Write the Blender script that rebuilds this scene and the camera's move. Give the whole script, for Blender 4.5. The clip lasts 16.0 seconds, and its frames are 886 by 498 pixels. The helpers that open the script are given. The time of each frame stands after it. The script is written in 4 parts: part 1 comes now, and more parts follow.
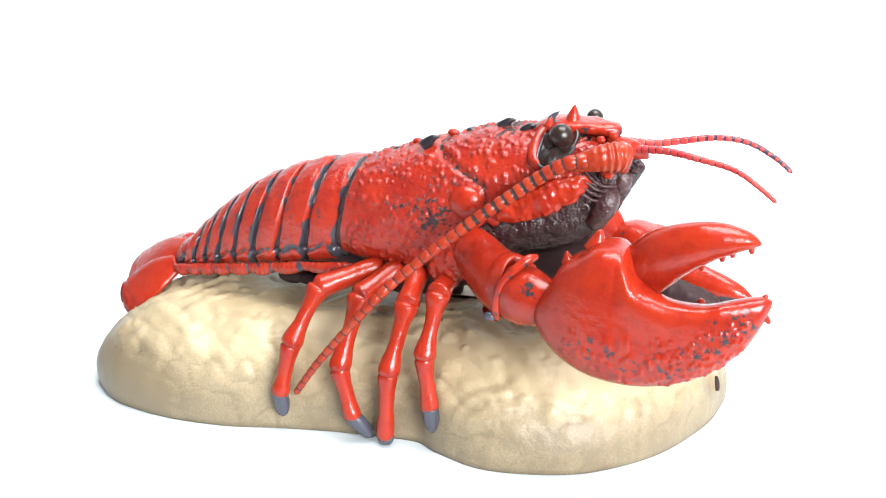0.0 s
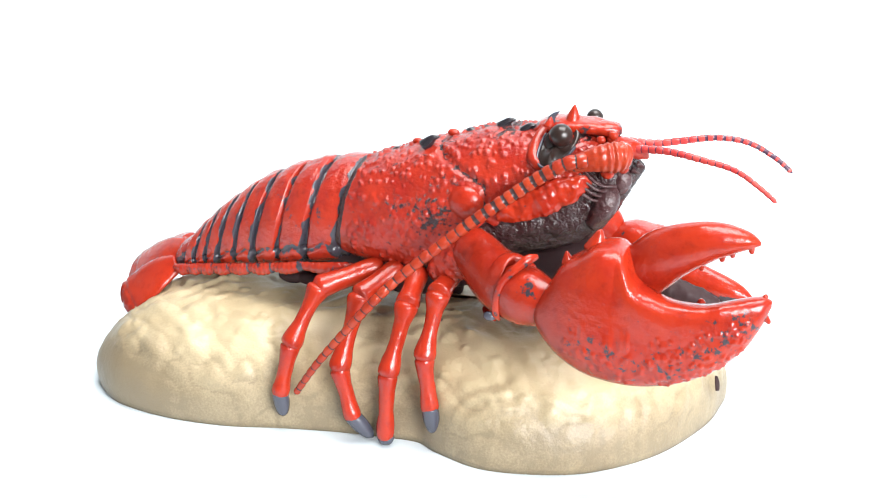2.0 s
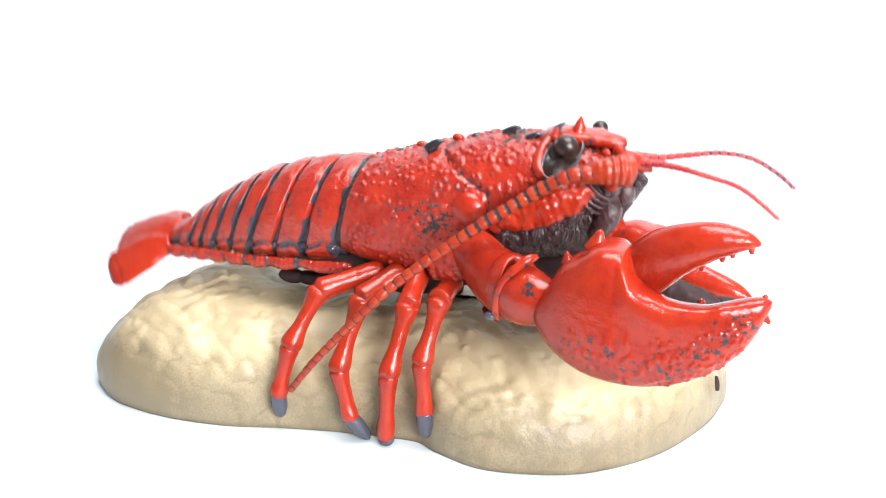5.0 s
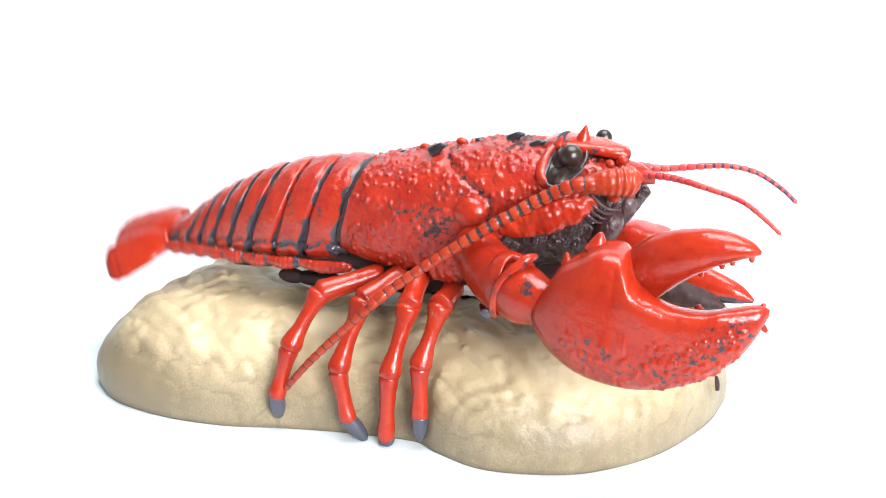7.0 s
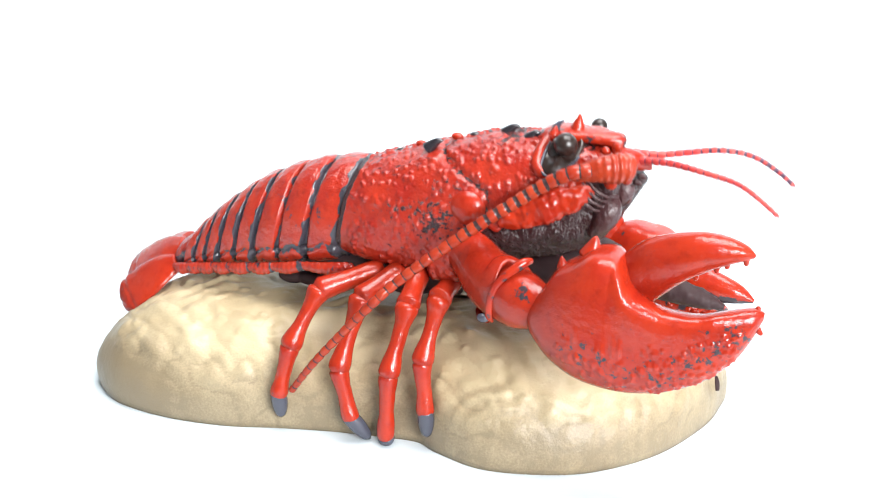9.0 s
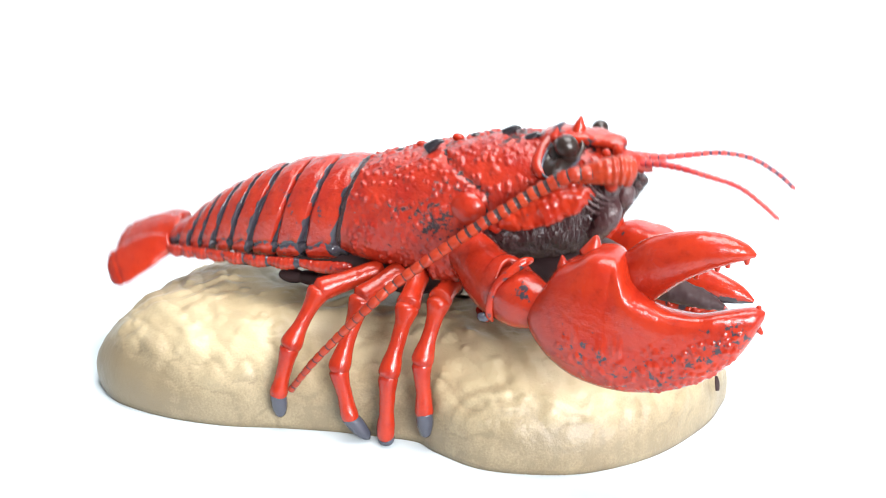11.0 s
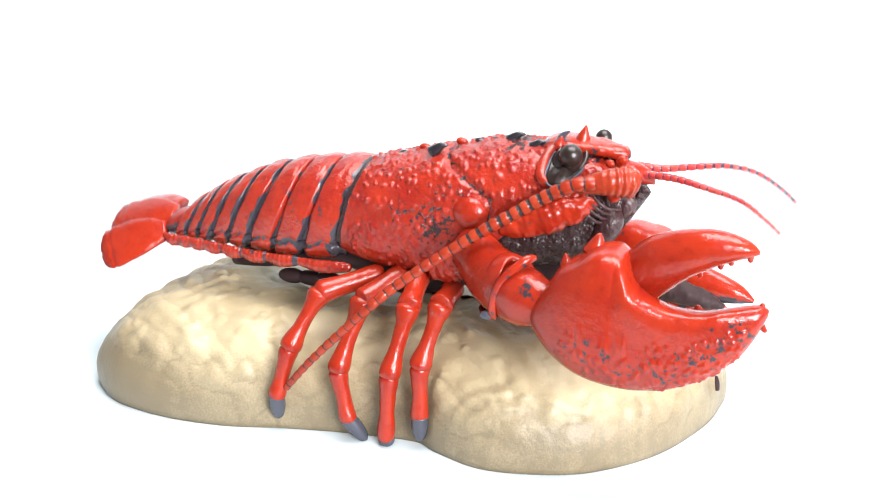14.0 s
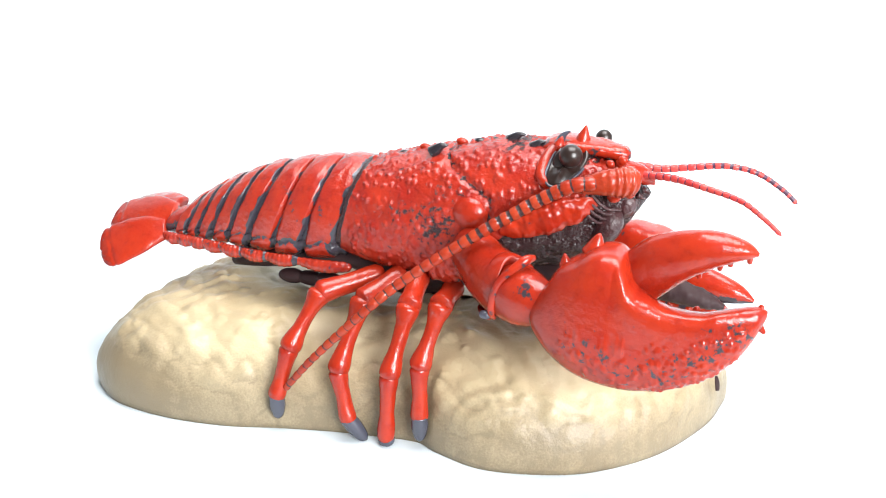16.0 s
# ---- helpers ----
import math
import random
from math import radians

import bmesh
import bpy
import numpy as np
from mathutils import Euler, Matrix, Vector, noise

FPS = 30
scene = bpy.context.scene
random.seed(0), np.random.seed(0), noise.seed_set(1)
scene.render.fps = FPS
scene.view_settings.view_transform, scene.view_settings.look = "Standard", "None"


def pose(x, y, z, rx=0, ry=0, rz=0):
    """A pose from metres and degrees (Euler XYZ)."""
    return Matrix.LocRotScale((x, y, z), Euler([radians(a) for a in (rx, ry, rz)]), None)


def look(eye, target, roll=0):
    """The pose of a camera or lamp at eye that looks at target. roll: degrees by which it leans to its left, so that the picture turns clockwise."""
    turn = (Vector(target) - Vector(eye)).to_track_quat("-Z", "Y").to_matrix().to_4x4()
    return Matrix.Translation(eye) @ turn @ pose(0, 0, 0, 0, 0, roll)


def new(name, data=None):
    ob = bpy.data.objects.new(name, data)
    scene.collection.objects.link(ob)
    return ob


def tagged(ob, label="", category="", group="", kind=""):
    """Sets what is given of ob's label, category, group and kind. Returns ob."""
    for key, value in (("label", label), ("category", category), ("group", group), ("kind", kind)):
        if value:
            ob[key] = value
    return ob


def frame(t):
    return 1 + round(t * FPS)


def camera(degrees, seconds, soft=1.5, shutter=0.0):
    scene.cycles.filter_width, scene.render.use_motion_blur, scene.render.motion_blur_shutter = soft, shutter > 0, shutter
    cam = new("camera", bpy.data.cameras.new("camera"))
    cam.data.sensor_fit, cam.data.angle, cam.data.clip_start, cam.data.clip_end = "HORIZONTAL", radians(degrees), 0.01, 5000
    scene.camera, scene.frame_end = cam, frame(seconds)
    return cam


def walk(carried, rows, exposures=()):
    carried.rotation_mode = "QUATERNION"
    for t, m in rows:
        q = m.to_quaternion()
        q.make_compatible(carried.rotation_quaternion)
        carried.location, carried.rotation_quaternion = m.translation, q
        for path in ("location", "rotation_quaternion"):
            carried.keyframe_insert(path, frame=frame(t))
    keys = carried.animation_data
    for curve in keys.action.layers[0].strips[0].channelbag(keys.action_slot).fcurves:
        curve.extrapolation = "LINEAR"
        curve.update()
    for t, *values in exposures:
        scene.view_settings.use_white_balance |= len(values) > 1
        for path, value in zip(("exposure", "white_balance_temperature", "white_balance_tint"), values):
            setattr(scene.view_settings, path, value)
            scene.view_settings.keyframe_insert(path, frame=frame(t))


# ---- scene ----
cam = camera(42, 16.0, soft=1.05, shutter=0.8)
EYE = (0.0, -0.5638, 0.2902)
walk(cam, [(0.0, look(EYE, (0, 0, 0.085))), (16.0, look(EYE, (0, 0, 0.085)))])

# ---- world and light: an added, unseen room, a window at one side and light from above ----
world = bpy.data.worlds.new("sky")
scene.world = world
world.use_nodes = True
wn = world.node_tree.nodes
sky = wn.new("ShaderNodeTexSky")
sky.sky_type, sky.sun_disc = "NISHITA", False
sky.sun_elevation, sky.sun_rotation = radians(35), radians(250)
world.node_tree.links.new(sky.outputs[0], wn["Background"].inputs[0])
wn["Background"].inputs[1].default_value = 0.1
scene.view_settings.exposure = 0.50


def area_light(name, eye, target, sx, sy, watts, colour):
    d = bpy.data.lights.new(name, "AREA")
    d.shape, d.size, d.size_y, d.energy, d.color = "RECTANGLE", sx, sy, watts, colour
    ob = new(name, d)
    ob.matrix_world = look(eye, target)
    return ob


# soft light from above, added with no lamp seen there
area_light("overhead_light", (0.32, -0.08, 1.72), (0.32, -0.08, 0), 1.3, 1.0, 40, (1.0, 0.99, 0.975))
area_light("window_light", (0.90, -1.59, 0.75), (0.90, 0, 0.60), 1.06, 0.86, 68, (0.98, 0.99, 1.0))



# ---- materials ----
def material(name, base, rough=0.5, metal=0.0, coat=0.0):
    m = bpy.data.materials.new(name)
    m.use_nodes = True
    b = m.node_tree.nodes["Principled BSDF"]
    b.inputs["Base Color"].default_value = (*base, 1)
    b.inputs["Roughness"].default_value = rough
    b.inputs["Metallic"].default_value = metal
    b.inputs["Coat Weight"].default_value = coat
    b.inputs["Coat Roughness"].default_value = 0.12
    return m


def node(m, kind, **values):
    n = m.node_tree.nodes.new(kind)
    for key, value in values.items():
        n.inputs[key.replace("_", " ")].default_value = value
    return n


def link(m, a, b):
    m.node_tree.links.new(a, b)


def noise_node(m, scale, detail=4.0, rough=0.55):
    c = m.node_tree.nodes.new("ShaderNodeTexCoord")
    n = node(m, "ShaderNodeTexNoise", Scale=scale, Detail=detail, Roughness=rough)
    link(m, c.outputs["Object"], n.inputs["Vector"])
    return n.outputs["Fac"]


def ramp(m, fac, stops):
    r = m.node_tree.nodes.new("ShaderNodeValToRGB")
    e = r.color_ramp.elements
    while len(e) < len(stops):
        e.new(0.5)
    for i, (p, c) in enumerate(stops):
        e[i].position, e[i].color = p, (*c, 1) if len(c) == 3 else c
    link(m, fac, r.inputs["Fac"])
    return r.outputs["Color"]


def mix(m, fac, a, b, kind="MIX"):
    n = m.node_tree.nodes.new("ShaderNodeMix")
    n.data_type, n.blend_type = "RGBA", kind
    for sock, v in ((n.inputs[0], fac), (n.inputs[6], a), (n.inputs[7], b)):
        if isinstance(v, (int, float)):
            sock.default_value = v
        elif isinstance(v, tuple):
            sock.default_value = (*v, 1)
        else:
            link(m, v, sock)
    return n.outputs[2]


def maths(m, op, a, b):
    n = m.node_tree.nodes.new("ShaderNodeMath")
    n.operation = op
    for sock, v in zip(n.inputs, (a, b)):
        if isinstance(v, (int, float)):
            sock.default_value = v
        else:
            link(m, v, sock)
    return n.outputs[0]


def bump(m, height, strength, distance):
    n = node(m, "ShaderNodeBump", Strength=strength, Distance=distance)
    link(m, height, n.inputs["Height"])
    link(m, n.outputs["Normal"], m.node_tree.nodes["Principled BSDF"].inputs["Normal"])


def painted_shell(name, red, red2, dark, speck=0.0, relief=0.35, gloss=0.36, grit=0.0):
    """Glossy red paint with dark paint where the paint layer says so, its border broken up by a grain."""
    m = material(name, red, 0.3)
    b = m.node_tree.nodes["Principled BSDF"]
    b.inputs["Specular IOR Level"].default_value = gloss
    at = m.node_tree.nodes.new("ShaderNodeAttribute")
    at.attribute_name = "paint"
    fine, broad = noise_node(m, 300, 8, 0.68), noise_node(m, 60, 4)
    worn = maths(m, "ADD", maths(m, "MULTIPLY", maths(m, "SUBTRACT", fine, 0.5), 2.2), maths(m, "ADD", at.outputs["Fac"], speck))
    mask = ramp(m, worn, [(0.46, (0, 0, 0)), (0.56, (1, 1, 1))])
    reds = mix(m, ramp(m, broad, [(0.38, (0, 0, 0)), (0.66, (1, 1, 1))]), red, red2)
    wash = ramp(m, noise_node(m, 170, 6, 0.65), [(0.50, (0, 0, 0)), (0.74, (0.45, 0.45, 0.45))])
    reds = mix(m, wash, reds, tuple(0.42 * v for v in red2))
    link(m, mix(m, mask, reds, dark), b.inputs["Base Color"])
    link(m, maths(m, "ADD", 0.09, maths(m, "MULTIPLY", fine, 0.24)), b.inputs["Roughness"])
    height = maths(m, "ADD", noise_node(m, 400, 3), maths(m, "MULTIPLY", broad, 1.0))
    if grit:
        beads = maths(m, "MULTIPLY", maths(m, "MULTIPLY", mask, noise_node(m, 850, 1)), grit)
        height = maths(m, "ADD", height, beads)
    bump(m, height, relief, 0.0012)
    return m


RED = painted_shell("red_lacquer", (0.325, 0.022, 0.007), (0.265, 0.014, 0.006), (0.034, 0.026, 0.032), 0.03, 0.28, 0.42)
RED_KNOBBLY = painted_shell("red_lacquer_knobbly", (0.325, 0.022, 0.009), (0.25, 0.013, 0.007), (0.028, 0.011, 0.012), 0.05, 0.58, 0.5, 1.5)
RED_SPOTTED = painted_shell("red_lacquer_spotted", (0.325, 0.022, 0.008), (0.25, 0.012, 0.007), (0.034, 0.032, 0.042), 0.06, 0.62, 0.65)
ORANGE = painted_shell("orange_red_lacquer", (0.31, 0.034, 0.012), (0.25, 0.020, 0.008), (0.035, 0.02, 0.02))
PINK = painted_shell("pinkish_red_lacquer", (0.52, 0.07, 0.06), (0.42, 0.035, 0.035), (0.06, 0.025, 0.05))
DARK = material("dark_brown_lacquer", (0.035, 0.014, 0.016), 0.28, coat=0.2)
bump(DARK, noise_node(DARK, 420, 3), 0.9, 0.0016)
link(DARK, mix(DARK, noise_node(DARK, 90), (0.034, 0.014, 0.015), (0.07, 0.028, 0.03)), DARK.node_tree.nodes["Principled BSDF"].inputs["Base Color"])
BELLY = material("purple_brown_rubber", (0.030, 0.015, 0.016), 0.55)
BELLY.node_tree.nodes["Principled BSDF"].inputs["Specular IOR Level"].default_value = 0.2
bump(BELLY, noise_node(BELLY, 200, 3), 0.4, 0.001)
EYE_GLOSS = material("brown_black_gloss", (0.018, 0.010, 0.008), 0.3)
SOCKET = material("black_satin", (0.014, 0.012, 0.016), 0.25, coat=0.3)
GREY = material("slate_grey_paint", (0.048, 0.050, 0.068), 0.24, coat=0.15)
bump(GREY, noise_node(GREY, 300, 3), 0.3, 0.0006)

# the paper's even blue tint stands in for the bluish cast of its shadows
SHEET = material("white_paper", (0.60, 0.665, 0.705), 0.7)
bump(SHEET, noise_node(SHEET, 30, 3), 0.02, 0.001)
WALL = material("grey_wall_paint", (0.26, 0.26, 0.26), 0.8)
bump(WALL, noise_node(WALL, 60, 3), 0.1, 0.002)

ROCK = material("sand_beige_vinyl", (0.55, 0.43, 0.26), 0.44)
rb = ROCK.node_tree.nodes["Principled BSDF"]
wash = ROCK.node_tree.nodes.new("ShaderNodeAttribute")
wash.attribute_name = "paint"
r_big, r_fine = noise_node(ROCK, 28, 5), noise_node(ROCK, 900, 3)
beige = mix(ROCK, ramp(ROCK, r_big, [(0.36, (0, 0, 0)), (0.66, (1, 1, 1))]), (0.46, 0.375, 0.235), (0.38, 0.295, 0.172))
# brown spray for weathering, and painted shade in hollows, folds and creases
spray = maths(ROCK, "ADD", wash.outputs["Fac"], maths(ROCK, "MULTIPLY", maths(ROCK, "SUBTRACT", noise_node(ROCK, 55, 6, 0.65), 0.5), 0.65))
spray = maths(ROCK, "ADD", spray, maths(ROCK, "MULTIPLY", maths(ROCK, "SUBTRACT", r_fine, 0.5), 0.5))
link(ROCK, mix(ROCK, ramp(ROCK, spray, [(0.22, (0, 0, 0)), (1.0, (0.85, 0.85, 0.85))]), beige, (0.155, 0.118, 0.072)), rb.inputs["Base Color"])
bump(ROCK, maths(ROCK, "ADD", noise_node(ROCK, 150, 5), maths(ROCK, "MULTIPLY", r_fine, 0.3)), 0.35, 0.0020)


# ---- mesh builders ----
ORIGIN = {}


def curve_rows(ctrl, n):
    """Smooth rows through control rows (Catmull-Rom), n of them, evenly spaced along the way."""
    c = np.array(ctrl, float)
    if len(c) == 2:
        return c[0] + (c[1] - c[0]) * np.linspace(0, 1, n)[:, None]
    e = np.vstack([2 * c[0] - c[1], c, 2 * c[-1] - c[-2]])
    out = []
    for i in range(len(c) - 1):
        p0, p1, p2, p3 = e[i:i + 4]
        t = np.linspace(0, 1, 24, endpoint=False)[:, None]
        out.append(0.5 * (2 * p1 + (p2 - p0) * t + (2 * p0 - 5 * p1 + 4 * p2 - p3) * t ** 2 + (3 * p1 - p0 - 3 * p2 + p3) * t ** 3))
    out = np.vstack(out + [c[-1:]])
    s = np.r_[0, np.cumsum(np.linalg.norm(np.diff(out[:, :3], axis=0), axis=1) + 1e-9)]
    at = np.linspace(0, s[-1], n)
    return np.stack([np.interp(at, s, out[:, k]) for k in range(out.shape[1])], 1)


def grid_part(name, P, mat, parent, label="", at=None, closed=True, paint=None, caps=True):
    """A mesh from a grid of points (along, around, xyz) in the toy's space, as ONE object under parent, with its origin at `at`."""
    n, k = P.shape[:2]
    i, j = np.meshgrid(np.arange(n - 1), np.arange(k if closed else k - 1), indexing="ij")
    jn = (j + 1) % k
    quads = np.stack([i * k + j, i * k + jn, (i + 1) * k + jn, (i + 1) * k + j], -1).reshape(-1, 4)
    faces = quads.tolist()
    if caps and closed:
        faces += [list(range(k))[::-1], list(range((n - 1) * k, n * k))]
    at = np.array(ORIGIN.get(parent, (0, 0, 0)) if at is None else at, float)
    me = bpy.data.meshes.new(name)
    me.from_pydata((P.reshape(-1, 3) - at).tolist(), [], faces)
    me.polygons.foreach_set("use_smooth", np.ones(len(me.polygons), bool))
    if paint is not None:
        a = me.attributes.new("paint", "FLOAT", "POINT")
        a.data.foreach_set("value", np.ascontiguousarray(paint, dtype=np.float32).ravel())
    bm = bmesh.new()
    bm.from_mesh(me)
    bmesh.ops.recalc_face_normals(bm, faces=bm.faces)
    bm.to_mesh(me)
    bm.free()
    me.materials.append(mat)
    ob = new(name, me)
    ob.parent = parent
    ob.location = at - np.array(ORIGIN.get(parent, (0, 0, 0)), float)
    ORIGIN[ob] = at
    if label:
        tagged(ob, label)
    return ob


def tube_grid(ctrl, n=40, k=20, up=(0, 0, 1), power=2.0, straight=False):
    """Rows of x, y, z, a, b: a round body along the points, half a high (towards up) and half b wide."""
    r = curve_rows(ctrl, n)
    c, a, b = r[:, :3], r[:, 3], r[:, 4]
    t = np.gradient(c, axis=0)
    if straight:
        t = np.repeat([[c[-1, 0] - c[0, 0], c[-1, 1] - c[0, 1], 0.0]], n, 0)
    t /= np.linalg.norm(t, axis=1)[:, None] + 1e-12
    u = np.array(up, float) - t * (t @ np.array(up, float))[:, None]
    u /= np.linalg.norm(u, axis=1)[:, None] + 1e-12
    v = np.cross(t, u)
    q = np.linspace(0, 2 * np.pi, k, endpoint=False)
    cs = np.sign(np.cos(q)) * np.abs(np.cos(q)) ** (2 / power)
    sn = np.sign(np.sin(q)) * np.abs(np.sin(q)) ** (2 / power)
    return c[:, None] + u[:, None] * (np.maximum(a, 1e-4)[:, None] * cs)[..., None] + v[:, None] * (np.maximum(b, 1e-4)[:, None] * sn)[..., None]


def ball_grid(c, r, n=16, k=22, squash=(1, 1, 1)):
    q = np.linspace(0.02, np.pi - 0.02, n)
    w = np.linspace(0, 2 * np.pi, k, endpoint=False)
    P = np.stack([np.sin(q)[:, None] * np.cos(w), np.sin(q)[:, None] * np.sin(w), np.cos(q)[:, None] * np.ones(k)], -1)
    return np.array(c) + P * r * np.array(squash)


def cone_grid(base, tip, r, n=10, k=10, bend=(0, 0, 0), blunt=0.0):
    """A thorn from base to tip that leans along bend."""
    b, t = np.array(base, float), np.array(tip, float)
    mid = (b + t) / 2 + np.array(bend)
    up = (0, 1, 0) if abs((t - b)[1]) < 0.8 * np.linalg.norm(t - b) else (1, 0, 0)
    waist, end = r * (0.55 + 0.3 * blunt), r * (0.08 + blunt)
    rows = [(*(b - (t - b) * 0.15), r, r), (*mid, waist, waist), (*t, end, end)]
    if blunt:
        rows.append((*(t + (t - b) * 0.12), end * 0.3, end * 0.3))
    return tube_grid(rows, n, k, up)


def grain(P, scale, octaves=4):
    f = P.reshape(-1, 3) * scale
    return np.array([noise.fractal(Vector(p), 1.0, 2.0, octaves) for p in f]).reshape(P.shape[:-1])


def outward(P, closed=True):
    """Unit normals of a grid whose rows run round the body, pointing away from the rows' middles."""
    du = np.gradient(P, axis=0)
    dv = (np.roll(P, -1, 1) - np.roll(P, 1, 1)) if closed else np.gradient(P, axis=1)
    nrm = np.cross(du, dv)
    nrm /= np.linalg.norm(nrm, axis=-1)[..., None] + 1e-12
    out = P - P.mean(1)[:, None]
    return nrm * np.where((nrm * out).sum(-1).mean() < 0, -1, 1)


def warts(P, N, centres, radii, heights):
    """Raises round warts on the grid."""
    flat, nf = P.reshape(-1, 3).copy(), N.reshape(-1, 3)
    rise = np.zeros(len(flat))
    for c, r, h in zip(centres, radii, heights):
        d2 = ((P.reshape(-1, 3) - c) ** 2).sum(1) / (r * r)
        near = d2 < 1
        rise[near] = np.maximum(rise[near], h * (1 - d2[near]) ** 0.9)
    return (flat + nf * rise[:, None]).reshape(P.shape), rise.reshape(P.shape[:-1])


def near_line(X, Z, line):
    """Distance in the side view from a broken line."""
    best = np.full(X.shape, 9.0)
    for (ax, az), (bx, bz) in zip(line, line[1:]):
        dx, dz = bx - ax, bz - az
        t = np.clip(((X - ax) * dx + (Z - az) * dz) / (dx * dx + dz * dz), 0, 1)
        best = np.minimum(best, np.hypot(X - ax - t * dx, Z - az - t * dz))
    return best


# ---- the setting ----
def plain_box(name, lo, hi, mat, label="", category=""):
    bm = bmesh.new()
    bmesh.ops.create_cube(bm, size=1)
    for v in bm.verts:
        v.co = Vector([lo[k] + (v.co[k] + 0.5) * (hi[k] - lo[k]) for k in range(3)])
    me = bpy.data.meshes.new(name)
    bm.to_mesh(me)
    bm.free()
    me.materials.append(mat)
    return tagged(new(name, me), label, category, kind="structure")


# unseen room, added for bounced light; its grey keeps reflections dark
def room():
    plain_box("floor", (-1.7, -1.7, -0.80), (1.7, 1.5, -0.75), WALL, "grey painted floor of an unseen, added room", "floor")
    plain_box("ceiling", (-1.7, -1.7, 1.75), (1.7, 1.5, 1.80), WALL, "grey ceiling of an unseen, added room", "ceiling")
    for nm, lo, hi in (("wall_west", (-1.7, -1.6, -0.75), (-1.6, 1.4, 1.75)), ("wall_east", (1.6, -1.6, -0.75), (1.7, 1.4, 1.75)),
                       ("wall_north", (-1.7, 1.4, -0.75), (1.7, 1.5, 1.75))):
        plain_box(nm, lo, hi, WALL, "plain grey wall of the unseen, added room", "wall")
    # the unseen wall behind the camera has a window opening
    holes = [(0.35, 1.45, 0.30, 1.20)]
    xs = sorted({-1.7, 1.7, *(v for h in holes for v in h[:2])})
    zs = sorted({-0.75, 1.75, *(v for h in holes for v in h[2:])})
    bm = bmesh.new()
    for x0, x1 in zip(xs, xs[1:]):
        for z0, z1 in zip(zs, zs[1:]):
            if not any(a <= x0 and x1 <= b and c <= z0 and z1 <= d for a, b, c, d in holes):
                m = Matrix.LocRotScale(((x0 + x1) / 2, -1.65, (z0 + z1) / 2), None, (x1 - x0, 0.1, z1 - z0))
                bmesh.ops.create_cube(bm, size=1, matrix=m)
    me = bpy.data.meshes.new("wall_south")
    bm.to_mesh(me)
    bm.free()
    me.materials.append(WALL)
    tagged(new("wall_south", me), "plain grey wall of the unseen, added room, with a window opening", "wall", kind="structure")


def sweep_sheet():
    """One white sheet: flat under the toy, then curved up behind it."""
    line = [(y, 0.0) for y in np.linspace(-0.27, 0.45, 12)] + [(0.45 + 0.3 * math.sin(a), 0.3 - 0.3 * math.cos(a)) for a in np.linspace(0.1, math.pi / 2, 14)] + [(0.75, 0.5), (0.75, 1.1)]
    xs = np.linspace(-1.1, 1.1, 12)
    P = np.array([[(x, y, z) for x in xs] for y, z in line])
    ob = grid_part("backdrop", P, SHEET, None, closed=False)
    mod = ob.modifiers.new("thick", "SOLIDIFY")
    mod.thickness, mod.offset = 0.002, 0
    ob.location.z = -0.0012
    tagged(ob, "seamless white sheet under and behind the toy", "backdrop", kind="structure")
    plain_box("tabletop", (-1.2, -0.27, -0.748), (1.2, 0.72, -0.004), WALL, "plain grey counter under the white sheet", "counter")


room()
sweep_sheet()

# ---- the rock base ----
TURN = pose(0, 0, 0, 0, 0, -20)
rock = new("rock_base")
rock.matrix_basis = TURN
tagged(rock, "moulded sand-beige plastic rock base with brown weathering and shade painted in", "toy base")
ORIGIN[rock] = np.zeros(3)
FOOT = [(-0.1915, -0.0050), (-0.1925, -0.0260), (-0.1865, -0.0463), (-0.1770, -0.0578), (-0.1587, -0.0683), (-0.1272, -0.0730), (-0.0945, -0.0705), (-0.0658, -0.0628), (-0.0367, -0.0566),
        (-0.0128, -0.0536), (0.0051, -0.0524), (0.0180, -0.0590), (0.0428, -0.0663), (0.0699, -0.0620), (0.0952, -0.0503), (0.1204, -0.0245), (0.1370, 0.0090), (0.1430, 0.0340),
        (0.1420, 0.0620), (0.1120, 0.0850), (0.0600, 0.0920), (0.0000, 0.0850), (-0.0600, 0.0850), (-0.1200, 0.0750), (-0.1692, 0.0520), (-0.1875, 0.0200)]


def rock_height(x):
    return np.interp(x, [-0.21, -0.19, -0.16, -0.12, -0.06, 0.0, 0.06, 0.14], [0.047, 0.053, 0.057, 0.057, 0.056, 0.056, 0.057, 0.049])


